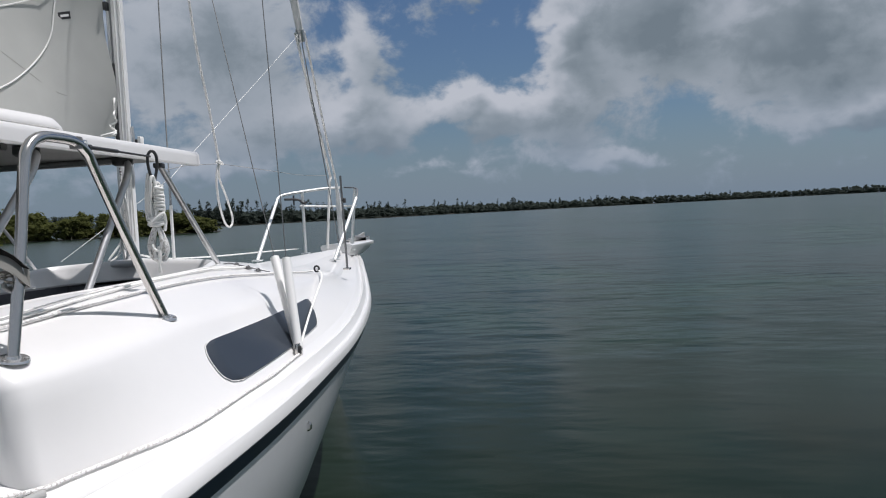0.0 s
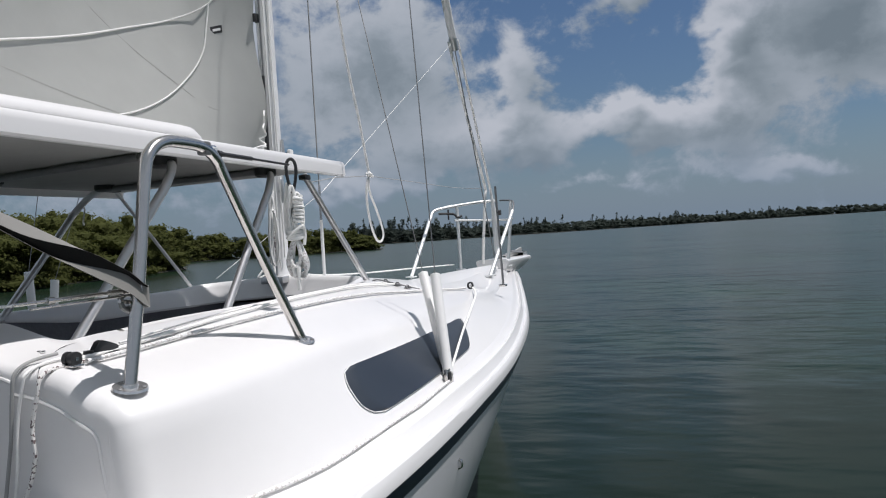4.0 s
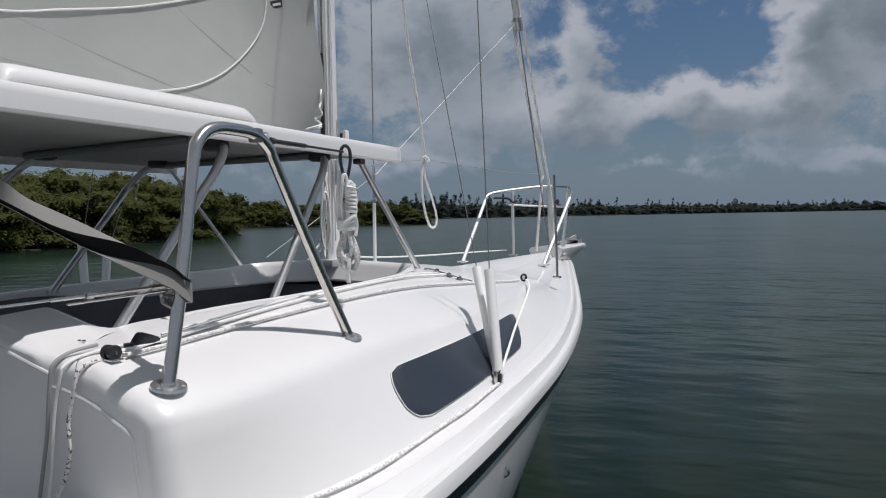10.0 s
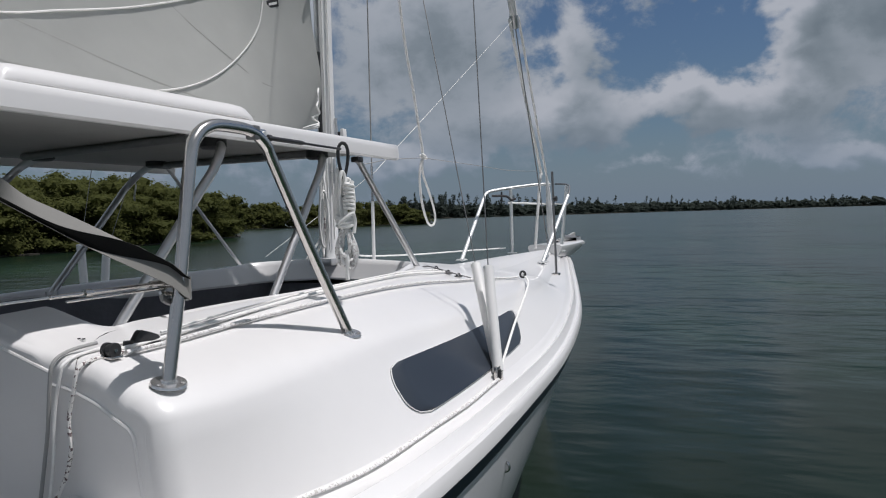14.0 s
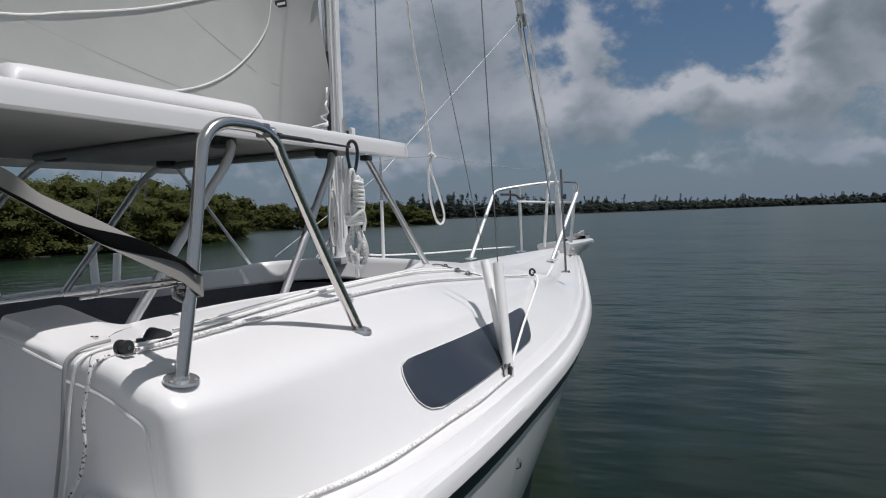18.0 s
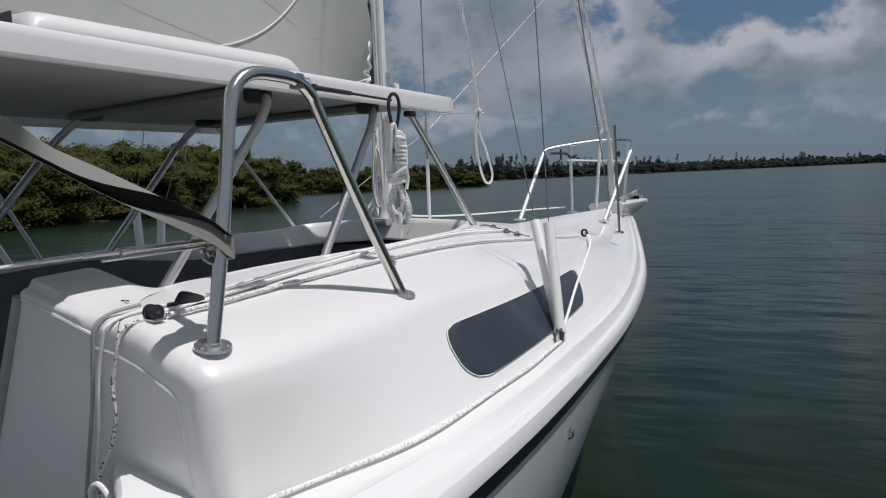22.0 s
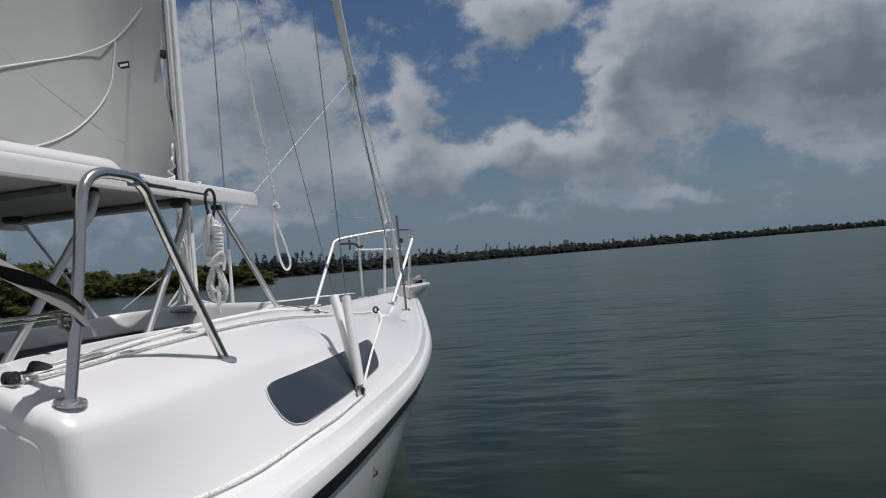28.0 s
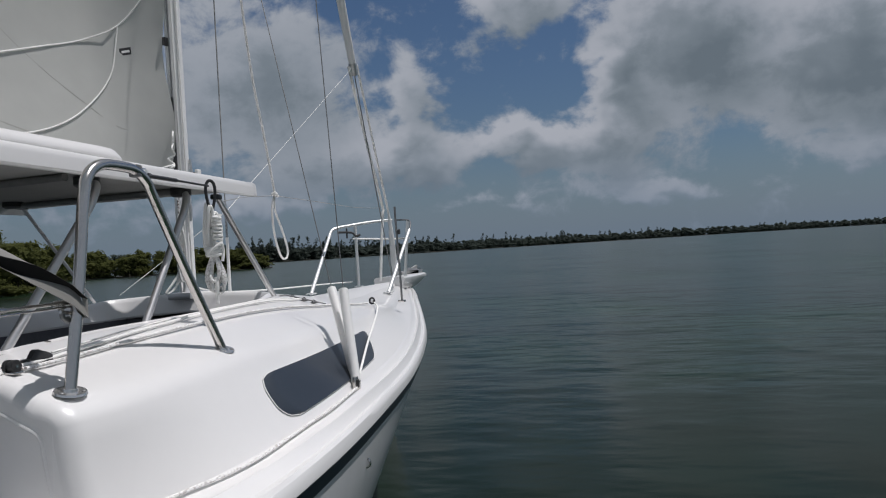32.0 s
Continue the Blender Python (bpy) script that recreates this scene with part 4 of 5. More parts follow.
def pulpit():
    p = part("pulpit", bmesh.new(), SATIN, boat, "stainless steel bow pulpit")
    top = [(-0.40, 2.88, 1.55), (-0.385, 2.95, 1.60), (-0.25, 3.12, 1.632), (-0.12, 3.32, 1.655), (-0.02, 3.36, 1.656)]
    part("top_rail", tube(top, 0.011, 10, smooth=5), SATIN, p)
    # Same steel rail; its shaded half is coloured with the dark wire.
    part("side_rail", tube([(0.02, 3.36, 1.656), (0.16, 3.2, 1.640), (0.235, 2.98, 1.60), (0.25, 2.88, 1.55)], 0.0065, 8, smooth=4), WIRE, p, "rail end, its shade painted dark grey")
    for a, b in (((-0.29, 2.166, 1.13), (-0.40, 2.88, 1.55)), ((0.271, 2.162, 1.115), (0.25, 2.88, 1.55)), ((-0.26, 3.1, 1.125), (-0.262, 3.1, 1.628)), ((0.10, 3.2, 1.13), (0.15, 3.22, 1.64))):
        leg = part("leg", tube([a, b], 0.0128, 10), SATIN, p)
        part("foot_plate", box(a[0], a[1], a[2] + 0.002, 0.06, 0.06, 0.008, 0.002), SATIN, leg)
    part("middle_rail", tube([(-0.28, 3.08, 1.515), (-0.05, 3.25, 1.50), (0.1, 3.2, 1.495), (0.25, 2.86, 1.49)], 0.008, 8, smooth=4), SATIN, p)
    part("hook", tube([(-0.36, 2.95, 1.57), (-0.27, 3.02, 1.565), (-0.24, 3.04, 1.535), (-0.21, 3.06, 1.545)], 0.009, 8, smooth=3), BLACK, p)
    part("hook_stem", tube([(-0.30, 3.0, 1.52), (-0.30, 3.0, 1.60)], 0.007, 8), BLACK, p)
    return p


pulpit()


def bow_platform():
    """Blunt white plank that carries the anchor roller beyond the stem."""
    rows = []
    for y, hw, zb in ((3.1, 0.13, 1.08), (3.5, 0.12, 1.07), (3.8, 0.10, 1.10), (4.0, 0.085, 1.135), (4.04, 0.06, 1.15)):
        rows.append([(0, y, 1.188), (hw - 0.015, y, 1.186), (hw, y, 1.175), (hw, y, 1.155), (hw * 0.75, y, zb + 0.01), (0, y, zb)])
    return mirrored(loft(rows, cap=True))


plat = part("bow_platform", bow_platform(), GEL, boat, "white anchor platform at the bow")
part("bow_roller", tube([(-0.045, 3.97, 1.205), (0.045, 3.97, 1.205)], 0.020, 12), BLACK, plat)
for s in (1, -1):
    part("roller_cheek", box(0.050 * s, 3.93, 1.200, 0.006, 0.13, 0.036, 0.003), ALU, plat)
anchor = thing("anchor", "dark grey anchor stowed on the bow platform", "anchor", (0, 3.75, 1.19))
am = Matrix.Translation((0, -3.75, -1.19))
part("shank", loft([[(-w, y, z - h), (w, y, z - h), (w, y, z + h), (-w, y, z + h), (-w, y, z - h)] for y, z, w, h in ((3.45, 1.203, 0.008, 0.012), (3.75, 1.214, 0.009, 0.018), (3.98, 1.232, 0.010, 0.026))], cap=False), GREYTUBE, anchor).matrix_parent_inverse = am
part("fluke", loft([[(-w, y, z), (0, y, z + 0.022), (w, y, z), (0, y, z - 0.008), (-w, y, z)] for y, z, w in ((3.66, 1.222, 0.010), (3.78, 1.218, 0.035), (3.92, 1.212, 0.050), (4.00, 1.206, 0.044))]), WIRE, anchor, "grey plough-shaped fluke").matrix_parent_inverse = am
part("shackle", tube([(0.010, 3.46, 1.212), (0.012, 3.43, 1.21), (-0.012, 3.43, 1.21), (-0.010, 3.46, 1.212)], 0.005, 6, smooth=3), STEEL, anchor).matrix_parent_inverse = am


# stanchion, deck ring, small deck gear
st = part("stanchion", tube([(0.569, 1.434, 1.095), (0.558, 1.431, 1.645)], 0.0065, 10), WIRE, boat, "dark steel stanchion at the deck edge")
part("base", box(0.567, 1.434, 1.10, 0.04, 0.04, 0.012, 0.004), STEEL, st)
part("guide", tube([(0.562, 1.44, 1.50), (0.578, 1.44, 1.50)], 0.015, 10), BLACK, st)
part("deck_eye", tube([(0.60 + 0.012 * math.cos(a), 0.781, 1.150 + 0.014 * math.sin(a)) for a in (2 * math.pi * k / 14 for k in range(14))], 0.005, 6, closed=True), BLACK, boat, "black deck eye")
hf = part("hull_fitting", box(0.992, -0.61, 0.742, 0.012, 0.022, 0.05, 0.004), STEEL, boat, "small steel eye on the hull")
part("eye", tube([(0.998, -0.61, 0.757), (1.014, -0.61, 0.752), (1.014, -0.61, 0.735), (0.998, -0.61, 0.729)], 0.004, 6, smooth=3), STEEL, hf)


# mainsail
def sail_point(f, g, proud=0.0):
    """Point of the sail at the share f from luff to leech and g from foot to head."""
    foot = 2.9 * (1 - g) + 0.12
    belly = 0.34 * math.sin(math.pi * min(1, f) ** 0.75) * (0.86 - 0.7 * g)
    ripple = 0.012 * math.sin(9 * f + 30 * g) * (1 - g) + 0.02 * math.exp(-40 * f) * math.sin(60 * g)
    y = 0.13 - foot * f * 0.985
    x = -belly - 0.30 * f * (1 - 0.2 * g) + ripple + proud
    x -= 0.34 * (1 - math.exp(-g / 0.25)) * soft(0.0, 0.07, f) * soft(0.40, 0.10, f)
    x, y = x + MAST.x * soft(0.11, 0.0, f), y - 0.02 * soft(0.11, 0.0, f)
    return Vector((x, y, 1.80 + 5.9 * g + (0.05 * f - 0.085 * soft(0.0, 0.08, f)) * (1 - g) ** 6))


sail = part("mainsail", loft([[sail_point(i / 34, (j / 44) ** 1.35) for i in range(35)] for j in range(45)]), SAIL, boat, "white mainsail set on the mast")


def seam(path, width=0.007):
    """Doubled strip of cloth sewn on the sail."""
    rows = []
    for (f0, g0), (f1, g1) in zip(path, path[1:]):
        for k in range(8):
            t = k / 8
            f, g = f0 + (f1 - f0) * t, g0 + (g1 - g0) * t
            rows.append([sail_point(f, g, 0.0008), sail_point(f, g, 0.0012) + Vector((0, 0, width * 0.5)), sail_point(f, g, 0.0008) + Vector((0, 0, width))])
    return loft(rows)


for path in ([(0.035, 0.0065), (0.13, 0.014), (0.27, 0.026), (0.40, 0.030), (0.7, 0.03)], [(0.08, 0.0165), (0.194, 0.030), (0.3125, 0.044), (0.406, 0.053), (0.7, 0.080)],
             [(0.05, 0.033), (0.106, 0.0533), (0.181, 0.081), (0.30, 0.122)]):
    part("seam", seam(path, 0.005), SEAM, sail, "stitched seam of the sail")


def patch(f0, f1, g0, g1, proud):
    """Small rectangle of cloth lying on the sail."""
    return loft([[sail_point(f0 + (f1 - f0) * i / 3, g0 + (g1 - g0) * j / 3, proud) for i in range(4)] for j in range(4)])


tag = part("label_patch", patch(0.0315, 0.0425, 0.0836, 0.0888, 0.003), BLACK, sail, "small black label sewn on the sail")
part("bar", patch(0.0332, 0.0408, 0.0853, 0.0870, 0.0045), PVC, tag, "white bar on the label")
for k in range(9):
    part("luff_slide", box(MAST.x, 0.118, 1.92 + 0.42 * k, 0.016, 0.03, 0.035, 0.004), BLACK, sail)


# ---- loose lines and gear ----
def rope(name, pts, r, mat, label, smooth=6, seg=8):
    ob = part(name, tube(pts, r, seg, smooth=smooth), mat)
    return tagged(ob, label, "rope")


def roof_z(x, y):
    """Height of the cabin roof."""
    rx, rz, hx, hz = at(RIM_X, y), at(RIM_Z, y), at(SHOULDER_X, y) - 0.055, at(SHOULDER_Z, y)
    cz = hz + (rz - hz) * 0.22
    f = min(1.0, max(0.0, (hx - x) / (hx - rx)))
    return cz + (rz - cz) * (1 - (1 - f) ** roof_bow(y))


def deck_rope(x0, y0, x1, y1, r, n=16, wob=0.004):
    pts = []
    for i in range(n + 1):
        f = i / n
        x, y = x0 + (x1 - x0) * f + wob * math.sin(7 * f), y0 + (y1 - y0) * f
        pts.append((x, y, roof_z(x, y) + r + 0.003))
    return pts


rope("halyard", deck_rope(0.579, -1.50, 0.492, 0.16, 0.0044), 0.0044, ROPE, "white halyard led aft along the cabin roof")
rope("halyard", deck_rope(0.598, -1.50, 0.60, 0.70, 0.0046), 0.0046, PALEFLECK, "flecked line led aft along the cabin roof")
rope("halyard", deck_rope(0.545, -1.36, 0.455, 0.20, 0.0026), 0.0026, ROPE, "thin white line along the cabin roof")
rope("line_tail", [(0.548, -1.45, 1.197), (0.545, -1.545, 1.193), (0.541, -1.585, 1.18), (0.537, -1.592, 1.16), (0.521, -1.594, 1.09), (0.514, -1.596, 1.0), (0.506, -1.60, 0.935), (0.498, -1.602, 0.87)], 0.0032, ROPE, "white line hanging down the cabin's after face")
rope("line_tail", [(0.588, -1.45, 1.188), (0.58, -1.545, 1.185), (0.577, -1.585, 1.175), (0.571, -1.593, 1.14), (0.556, -1.594, 1.08), (0.560, -1.595, 1.03), (0.540, -1.597, 0.97), (0.522, -1.606, 0.93), (0.508, -1.606, 0.87)], 0.0038, FLECK, "flecked line hanging down the cabin's after face")
rope("line_tail", [(0.525, -1.50, 1.203), (0.518, -1.555, 1.197), (0.513, -1.586, 1.18), (0.508, -1.591, 1.14), (0.498, -1.591, 1.06), (0.487, -1.592, 1.0), (0.474, -1.594, 0.93), (0.462, -1.596, 0.86)], 0.0036, GREYTUBE, "grey cord hanging down the cabin's after face")
rope("jib_sheet", [(0.60, 0.781, 1.15), (0.614, 0.775, 1.140), (0.684, 0.60, 1.124), (0.762, 0.285, 1.080), (0.830, -0.01, 1.038), (0.885, -0.24, 1.000), (0.928, -0.42, 0.968)], 0.0044, ROPE, "white jib sheet from the deck eye across the cabin window")
def sheet_slack(y):
    """How far the slack sheet bows out from the cabin's foot."""
    return 0.010 * math.exp(-((y + 1.2) / 0.17) ** 2) + 0.004 * math.exp(-((y + 0.7) / 0.12) ** 2)


rope("jib_sheet", [(at(CREASE_X, y) + 0.012 + sheet_slack(y), y, at(CREASE_Z, y) + 0.003 - 0.25 * sheet_slack(y)) for y in stations(-0.43, -1.56, 24)] + [(0.765, -1.63, 0.898), (0.74, -1.70, 0.90), (0.72, -1.78, 0.905)], 0.0045, PALEFLECK,
     "white jib sheet lying along the cabin's foot", smooth=3)
rope("hanging_loop", [(0.16, 0.30, 3.6), (0.168, 0.47, 2.4), (0.184, 0.567, 1.95), (0.2, 0.605, 1.70)], 0.0062, SHEETING, "white line hanging from aloft")
rope("hanging_loop", [(0.2, 0.605, 1.70), (0.195, 0.575, 1.62), (0.2, 0.575, 1.50), (0.2, 0.63, 1.40), (0.2, 0.69, 1.385), (0.2, 0.715, 1.43), (0.2, 0.66, 1.53), (0.2, 0.595, 1.62), (0.2, 0.60, 1.69)], 0.0054, SHEETING,
     "knotted loop at the end of a hanging white line")
rope("knot", [(0.2, 0.59, 1.705), (0.212, 0.60, 1.695), (0.2, 0.615, 1.69), (0.188, 0.605, 1.70), (0.2, 0.59, 1.695), (0.2, 0.64, 1.69)], 0.007, ROPE, "knot in a hanging white line")
rope("thin_cord", [(0.30, -0.1, 1.62), (0.2, 0.60, 1.69), (0.1, 2.0, 1.70), fore(1.74)], 0.0016, GREYTUBE, "thin grey cord stretched to the forestay", smooth=2)
rope("diagonal_line", [(-0.46, 0.30, 1.262), (-0.12, 0.655, 1.618), (-0.10, 0.853, 1.738), (0.0, 2.23, 2.598), fore(2.74) + Vector((0, -0.05, 0))], 0.0014, ROPE, "white line slanting up from the port side to the forestay", smooth=3)
rope("furling_line", [(-0.02, 2.47, 2.75), (-0.03, 2.80, 2.27), (-0.04, 3.162, 1.769), (-0.04, 3.165, 1.72), (-0.04, 3.08, 1.46), (-0.04, 2.995, 1.165)], 0.0115, SHEETING, "white line beside the forestay", smooth=3)
rope("furling_line", [(0.0, 2.60, 2.79), (0.0, 2.95, 2.14), (0.0, 3.275, 1.539), (0.01, 3.29, 1.22)], 0.0095, SHEETING, "white line beside the forestay", smooth=3)
rope("port_sheet", [(-0.08, 0.33, 1.275), (-0.35, 1.05, 1.222), (-0.38, 1.7, 1.195), (-0.32, 2.3, 1.185), (-0.28, 3.0, 1.17)], 0.0045, ROPE, "white sheet led along the port side deck")
rope("sail_line", [sail_point(f, g, 0.006) for f, g in ((0.0167, 0.125), (0.0413, 0.1048), (0.0923, 0.0946), (0.1536, 0.0846), (0.240, 0.071), (0.328, 0.060), (0.41, 0.051), (0.60, 0.043))], 0.0033, ROPE, "white reefing line across the sail")
rope("sail_line", [sail_point(f, g, 0.006) for f, g in ((0.0413, 0.1048), (0.0461, 0.0907), (0.0555, 0.073), (0.0827, 0.0577), (0.1245, 0.0409), (0.1728, 0.030), (0.241, 0.0231))], 0.0033, ROPE, "white line hanging in a bow beside the sail")


def in_row(name, pts, r, mat, label, category, seg=8, smooth=0):
    return tagged(part(name, tube(pts, r, seg, smooth=smooth), mat), label, category)


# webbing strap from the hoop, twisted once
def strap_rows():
    """Webbing that twists as it leaves the hoop: its sunny face, its back with shade painted near-black, and its face
    again.
    """
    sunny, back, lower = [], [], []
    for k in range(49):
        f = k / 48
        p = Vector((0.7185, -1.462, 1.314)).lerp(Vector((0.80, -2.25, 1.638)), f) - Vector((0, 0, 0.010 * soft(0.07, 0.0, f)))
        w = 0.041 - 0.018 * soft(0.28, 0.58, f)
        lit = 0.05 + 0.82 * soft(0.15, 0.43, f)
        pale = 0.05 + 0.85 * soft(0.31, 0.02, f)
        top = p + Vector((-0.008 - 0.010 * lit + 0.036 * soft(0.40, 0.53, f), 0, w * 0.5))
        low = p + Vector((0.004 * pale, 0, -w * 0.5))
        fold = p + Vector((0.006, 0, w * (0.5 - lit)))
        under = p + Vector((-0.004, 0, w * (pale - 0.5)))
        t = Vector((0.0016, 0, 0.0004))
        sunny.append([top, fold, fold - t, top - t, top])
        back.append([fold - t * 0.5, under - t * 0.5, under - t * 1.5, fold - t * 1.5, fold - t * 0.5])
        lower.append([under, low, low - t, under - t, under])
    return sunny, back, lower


band_strap = thing("strap", "grey webbing strap tied round the steel hoop", "strap", (0.706, -1.462, 1.318))
strap_m = Matrix.Translation((-0.706, 1.462, -1.318))
for nm, rows, mat in zip(("upper_face", "back_face", "lower_face"), strap_rows(), (STRAP, WEBSHADE, STRAP)):
    part(nm, loft(rows), mat, band_strap, "back of the webbing, its shade painted near-black" if mat is WEBSHADE else "").matrix_parent_inverse = strap_m
wrap = [Vector((0.7045 + 0.0155 * math.cos(a), -1.463 + 0.0155 * math.sin(a), 0)) for a in (2 * math.pi * k / 18 for k in range(19))]
part("wrap", loft([[(p.x, p.y, z) for p in wrap] for z in (1.284, 1.297, 1.311, 1.325)]), STRAP, band_strap).matrix_parent_inverse = strap_m

life = thing("lifeline", "white coated lifeline with steel fittings hooked on the hoop", "lifeline", (0.70, -1.47, 1.318))
back_m = Matrix.Translation((-0.70, 1.47, -1.318))
for nm, pts, r, mat in (("wire", [(0.70, -1.478, 1.318), (0.69, -1.874, 1.314), (0.68, -3.0, 1.30)], 0.0021, PVC), ("turnbuckle", [(0.699, -1.53, 1.3175), (0.696, -1.66, 1.316)], 0.0036, STEEL),
                        ("swage", [(0.6955, -1.67, 1.316), (0.694, -1.73, 1.3155)], 0.0031, STEEL), ("collar", [(0.6962, -1.655, 1.316), (0.696, -1.668, 1.316)], 0.0062, STEEL),
                        ("hook", [(0.70, -1.455, 1.318), (0.70, -1.485, 1.318), (0.6985, -1.535, 1.3175)], 0.006, STEEL), ("lower_bar", [(0.700, -1.50, 1.309), (0.694, -1.70, 1.306)], 0.0022, STEEL)):
    part(nm, tube(pts, r, 8), mat, life).matrix_parent_inverse = back_m
part("snap_shackle", tube([(0.69, -1.50, 1.306), (0.686, -1.478, 1.312), (0.688, -1.455, 1.303), (0.69, -1.452, 1.285), (0.69, -1.475, 1.278), (0.69, -1.497, 1.288)], 0.0055, 8, smooth=3, closed=True), WIRE, life, "grey snap shackle").matrix_parent_inverse = back_m
part("pin", tube([(0.692, -1.505, 1.300), (0.692, -1.455, 1.292)], 0.004, 8), STEEL, life).matrix_parent_inverse = back_m
part("ring", tube([(0.699 + 0.018 * math.cos(a), -1.465 + 0.018 * math.sin(a), 1.286) for a in (2 * math.pi * k / 16 for k in range(16))], 0.0035, 6, closed=True), WIRE, life).matrix_parent_inverse = back_m

# clamp and dark rod from the hoop to the pop-top
rod = thing("roof_stay", "dark rod clamped between the hoop and the pop-top", "rod", (0.70, -1.225, 1.603))
rod_m = Matrix.Translation((-0.70, 1.225, -1.603))
part("clamp", box(0.698, -1.236, 1.606, 0.026, 0.020, 0.030, 0.005), WIRE, rod, "dark jaw of the clamp").matrix_parent_inverse = rod_m
part("block", box(0.690, -1.208, 1.605, 0.020, 0.030, 0.024, 0.005), CHROME, rod).matrix_parent_inverse = rod_m
part("bolt", tube([(0.706, -1.205, 1.606), (0.672, -1.205, 1.606)], 0.0055, 8), SATIN, rod).matrix_parent_inverse = rod_m
part("link", tube([(0.686, -1.195, 1.604), (0.676, -1.155, 1.603)], 0.0035, 8), CHROME, rod).matrix_parent_inverse = rod_m
part("nut", tube([(0.679, -1.165, 1.603), (0.676, -1.148, 1.603)], 0.0078, 6), BLACK, rod).matrix_parent_inverse = rod_m
part("sleeve", tube([(0.677, -1.15, 1.603), (0.664, -1.01, 1.604)], 0.0052, 10), BLACK, rod).matrix_parent_inverse = rod_m
part("bar", tube([(0.665, -1.03, 1.604), (0.660, -0.97, 1.604), (0.638, -0.800, 1.606)], 0.0030, 8), BLACK, rod).matrix_parent_inverse = rod_m


# coiled line hung from the pop-top's edge
def coil():
    hub, across, inward = Vector((0.636, -0.786, 1.419)), Vector((0.85, 0.53, 0)), Vector((-0.53, 0.85, 0))
    c = thing("coiled_line", "white line coiled and hung from a rod by a black clip", "rope", tuple(hub))
    inv = Matrix.Translation(-hub)
    rng = random.Random(11)

    def place(a, b, z):
        return hub + across * a + inward * b + Vector((0, 0, z))

    def piece(name, pts, r, mat=ROPE, closed=False, label=""):
        part(name, tube(pts, r, 8, closed=closed), mat, c, label).matrix_parent_inverse = inv

    turn = [2 * math.pi * k / 26 for k in range(26)]
    piece("clip", [place((0.012 + 0.006 * math.sin(a)) * math.cos(a), 0.002 * math.cos(a), 0.158 + 0.046 * math.sin(a)) for a in turn], 0.0045, BLACK, True, "black spring clip")
    for w, low, skew, b in ((0.034, 0.128, 0.002, 0.0), (0.029, 0.112, -0.006, 0.012), (0.024, 0.134, 0.008, -0.010), (0.018, 0.098, -0.004, -0.016), (0.031, 0.120, 0.010, 0.016)):
        # slack teardrops below the hitch
        piece("loop", [place(w * math.sin(a) * math.sin(a / 2) ** 1.4 + skew * math.sin(a / 2) ** 2, b * math.sin(a / 2) + 0.004 * math.sin(3 * a), 0.006 - low * math.sin(a / 2) ** 1.6) for a in turn], 0.0052, PALEFLECK, True)
    for mid, w, top, b in ((-0.012, 0.008, 0.134, 0.004), (-0.004, 0.009, 0.126, -0.008), (-0.017, 0.006, 0.120, 0.010), (0.010, 0.015, 0.108, 0.012)):
        # tight turns above it
        lean = rng.uniform(-0.004, 0.004)
        piece("strand", [place(mid + w * math.cos(a) + lean * math.sin(a), b + 0.004 * math.sin(2 * a), 0.5 * top + 0.52 * top * math.sin(a)) for a in turn], 0.0050, closed=True)
    coils = [2 * math.pi * k / 12 for k in range(7 * 12 + 1)]
    piece("wrapping", [place(0.012 + 0.0105 * math.cos(a) + 0.0012 * math.sin(0.4 * a), -0.010 + 0.0105 * math.sin(a), 0.100 - 0.0102 * a / (2 * math.pi)) for a in coils], 0.0047, label="tight turns of line")
    piece("hitch", [place(0.0205 * math.cos(a), 0.018 * math.sin(a), 0.014 - 0.0095 * a / (2 * math.pi) + 0.005 * math.sin(a + 0.6)) for a in coils[:38]], 0.0056)
    piece("hitch_end", curve_points([place(-0.018, -0.016, -0.012), place(0.002, -0.023, 0.006), place(0.020, -0.016, 0.018), place(0.026, -0.006, -0.004), place(0.022, -0.010, -0.034)], 5), 0.0050)
    piece("tail", curve_points([place(0.002, -0.010, -0.080), place(0.003, -0.014, -0.110), place(0.000, -0.012, -0.136), place(0.002, -0.012, -0.158)], 5), 0.0058)
    return c


coil()


# lines made fast at the mast
for k, (x, y, z0, z1) in enumerate(((0.022, -0.046, 1.30, 4.2), (0.031, -0.022, 1.34, 4.4), (0.010, -0.056, 1.36, 1.66))):
    rope("mast_halyard", [(MAST.x + x + 0.006, MAST.y + y, z0), (MAST.x + x + 0.002, MAST.y + y + 0.002, (z0 * 2 + z1) / 3), (MAST.x + x, MAST.y + y, z1)], 0.0042, (ROPE, ROPE, FLECK)[k], "line running up the mast", smooth=3)
rope("mast_coil", [(MAST.x + x, MAST.y + y, z) for x, y, z in ((0.03, -0.07, 1.62), (0.035, -0.10, 1.5), (0.03, -0.11, 1.36), (0.0, -0.17, 1.27), (0.02, -0.11, 1.31), (0.03, -0.085, 1.5), (0.02, -0.06, 1.60))], 0.0048, ROPE, "loose turns of line hung at the mast")
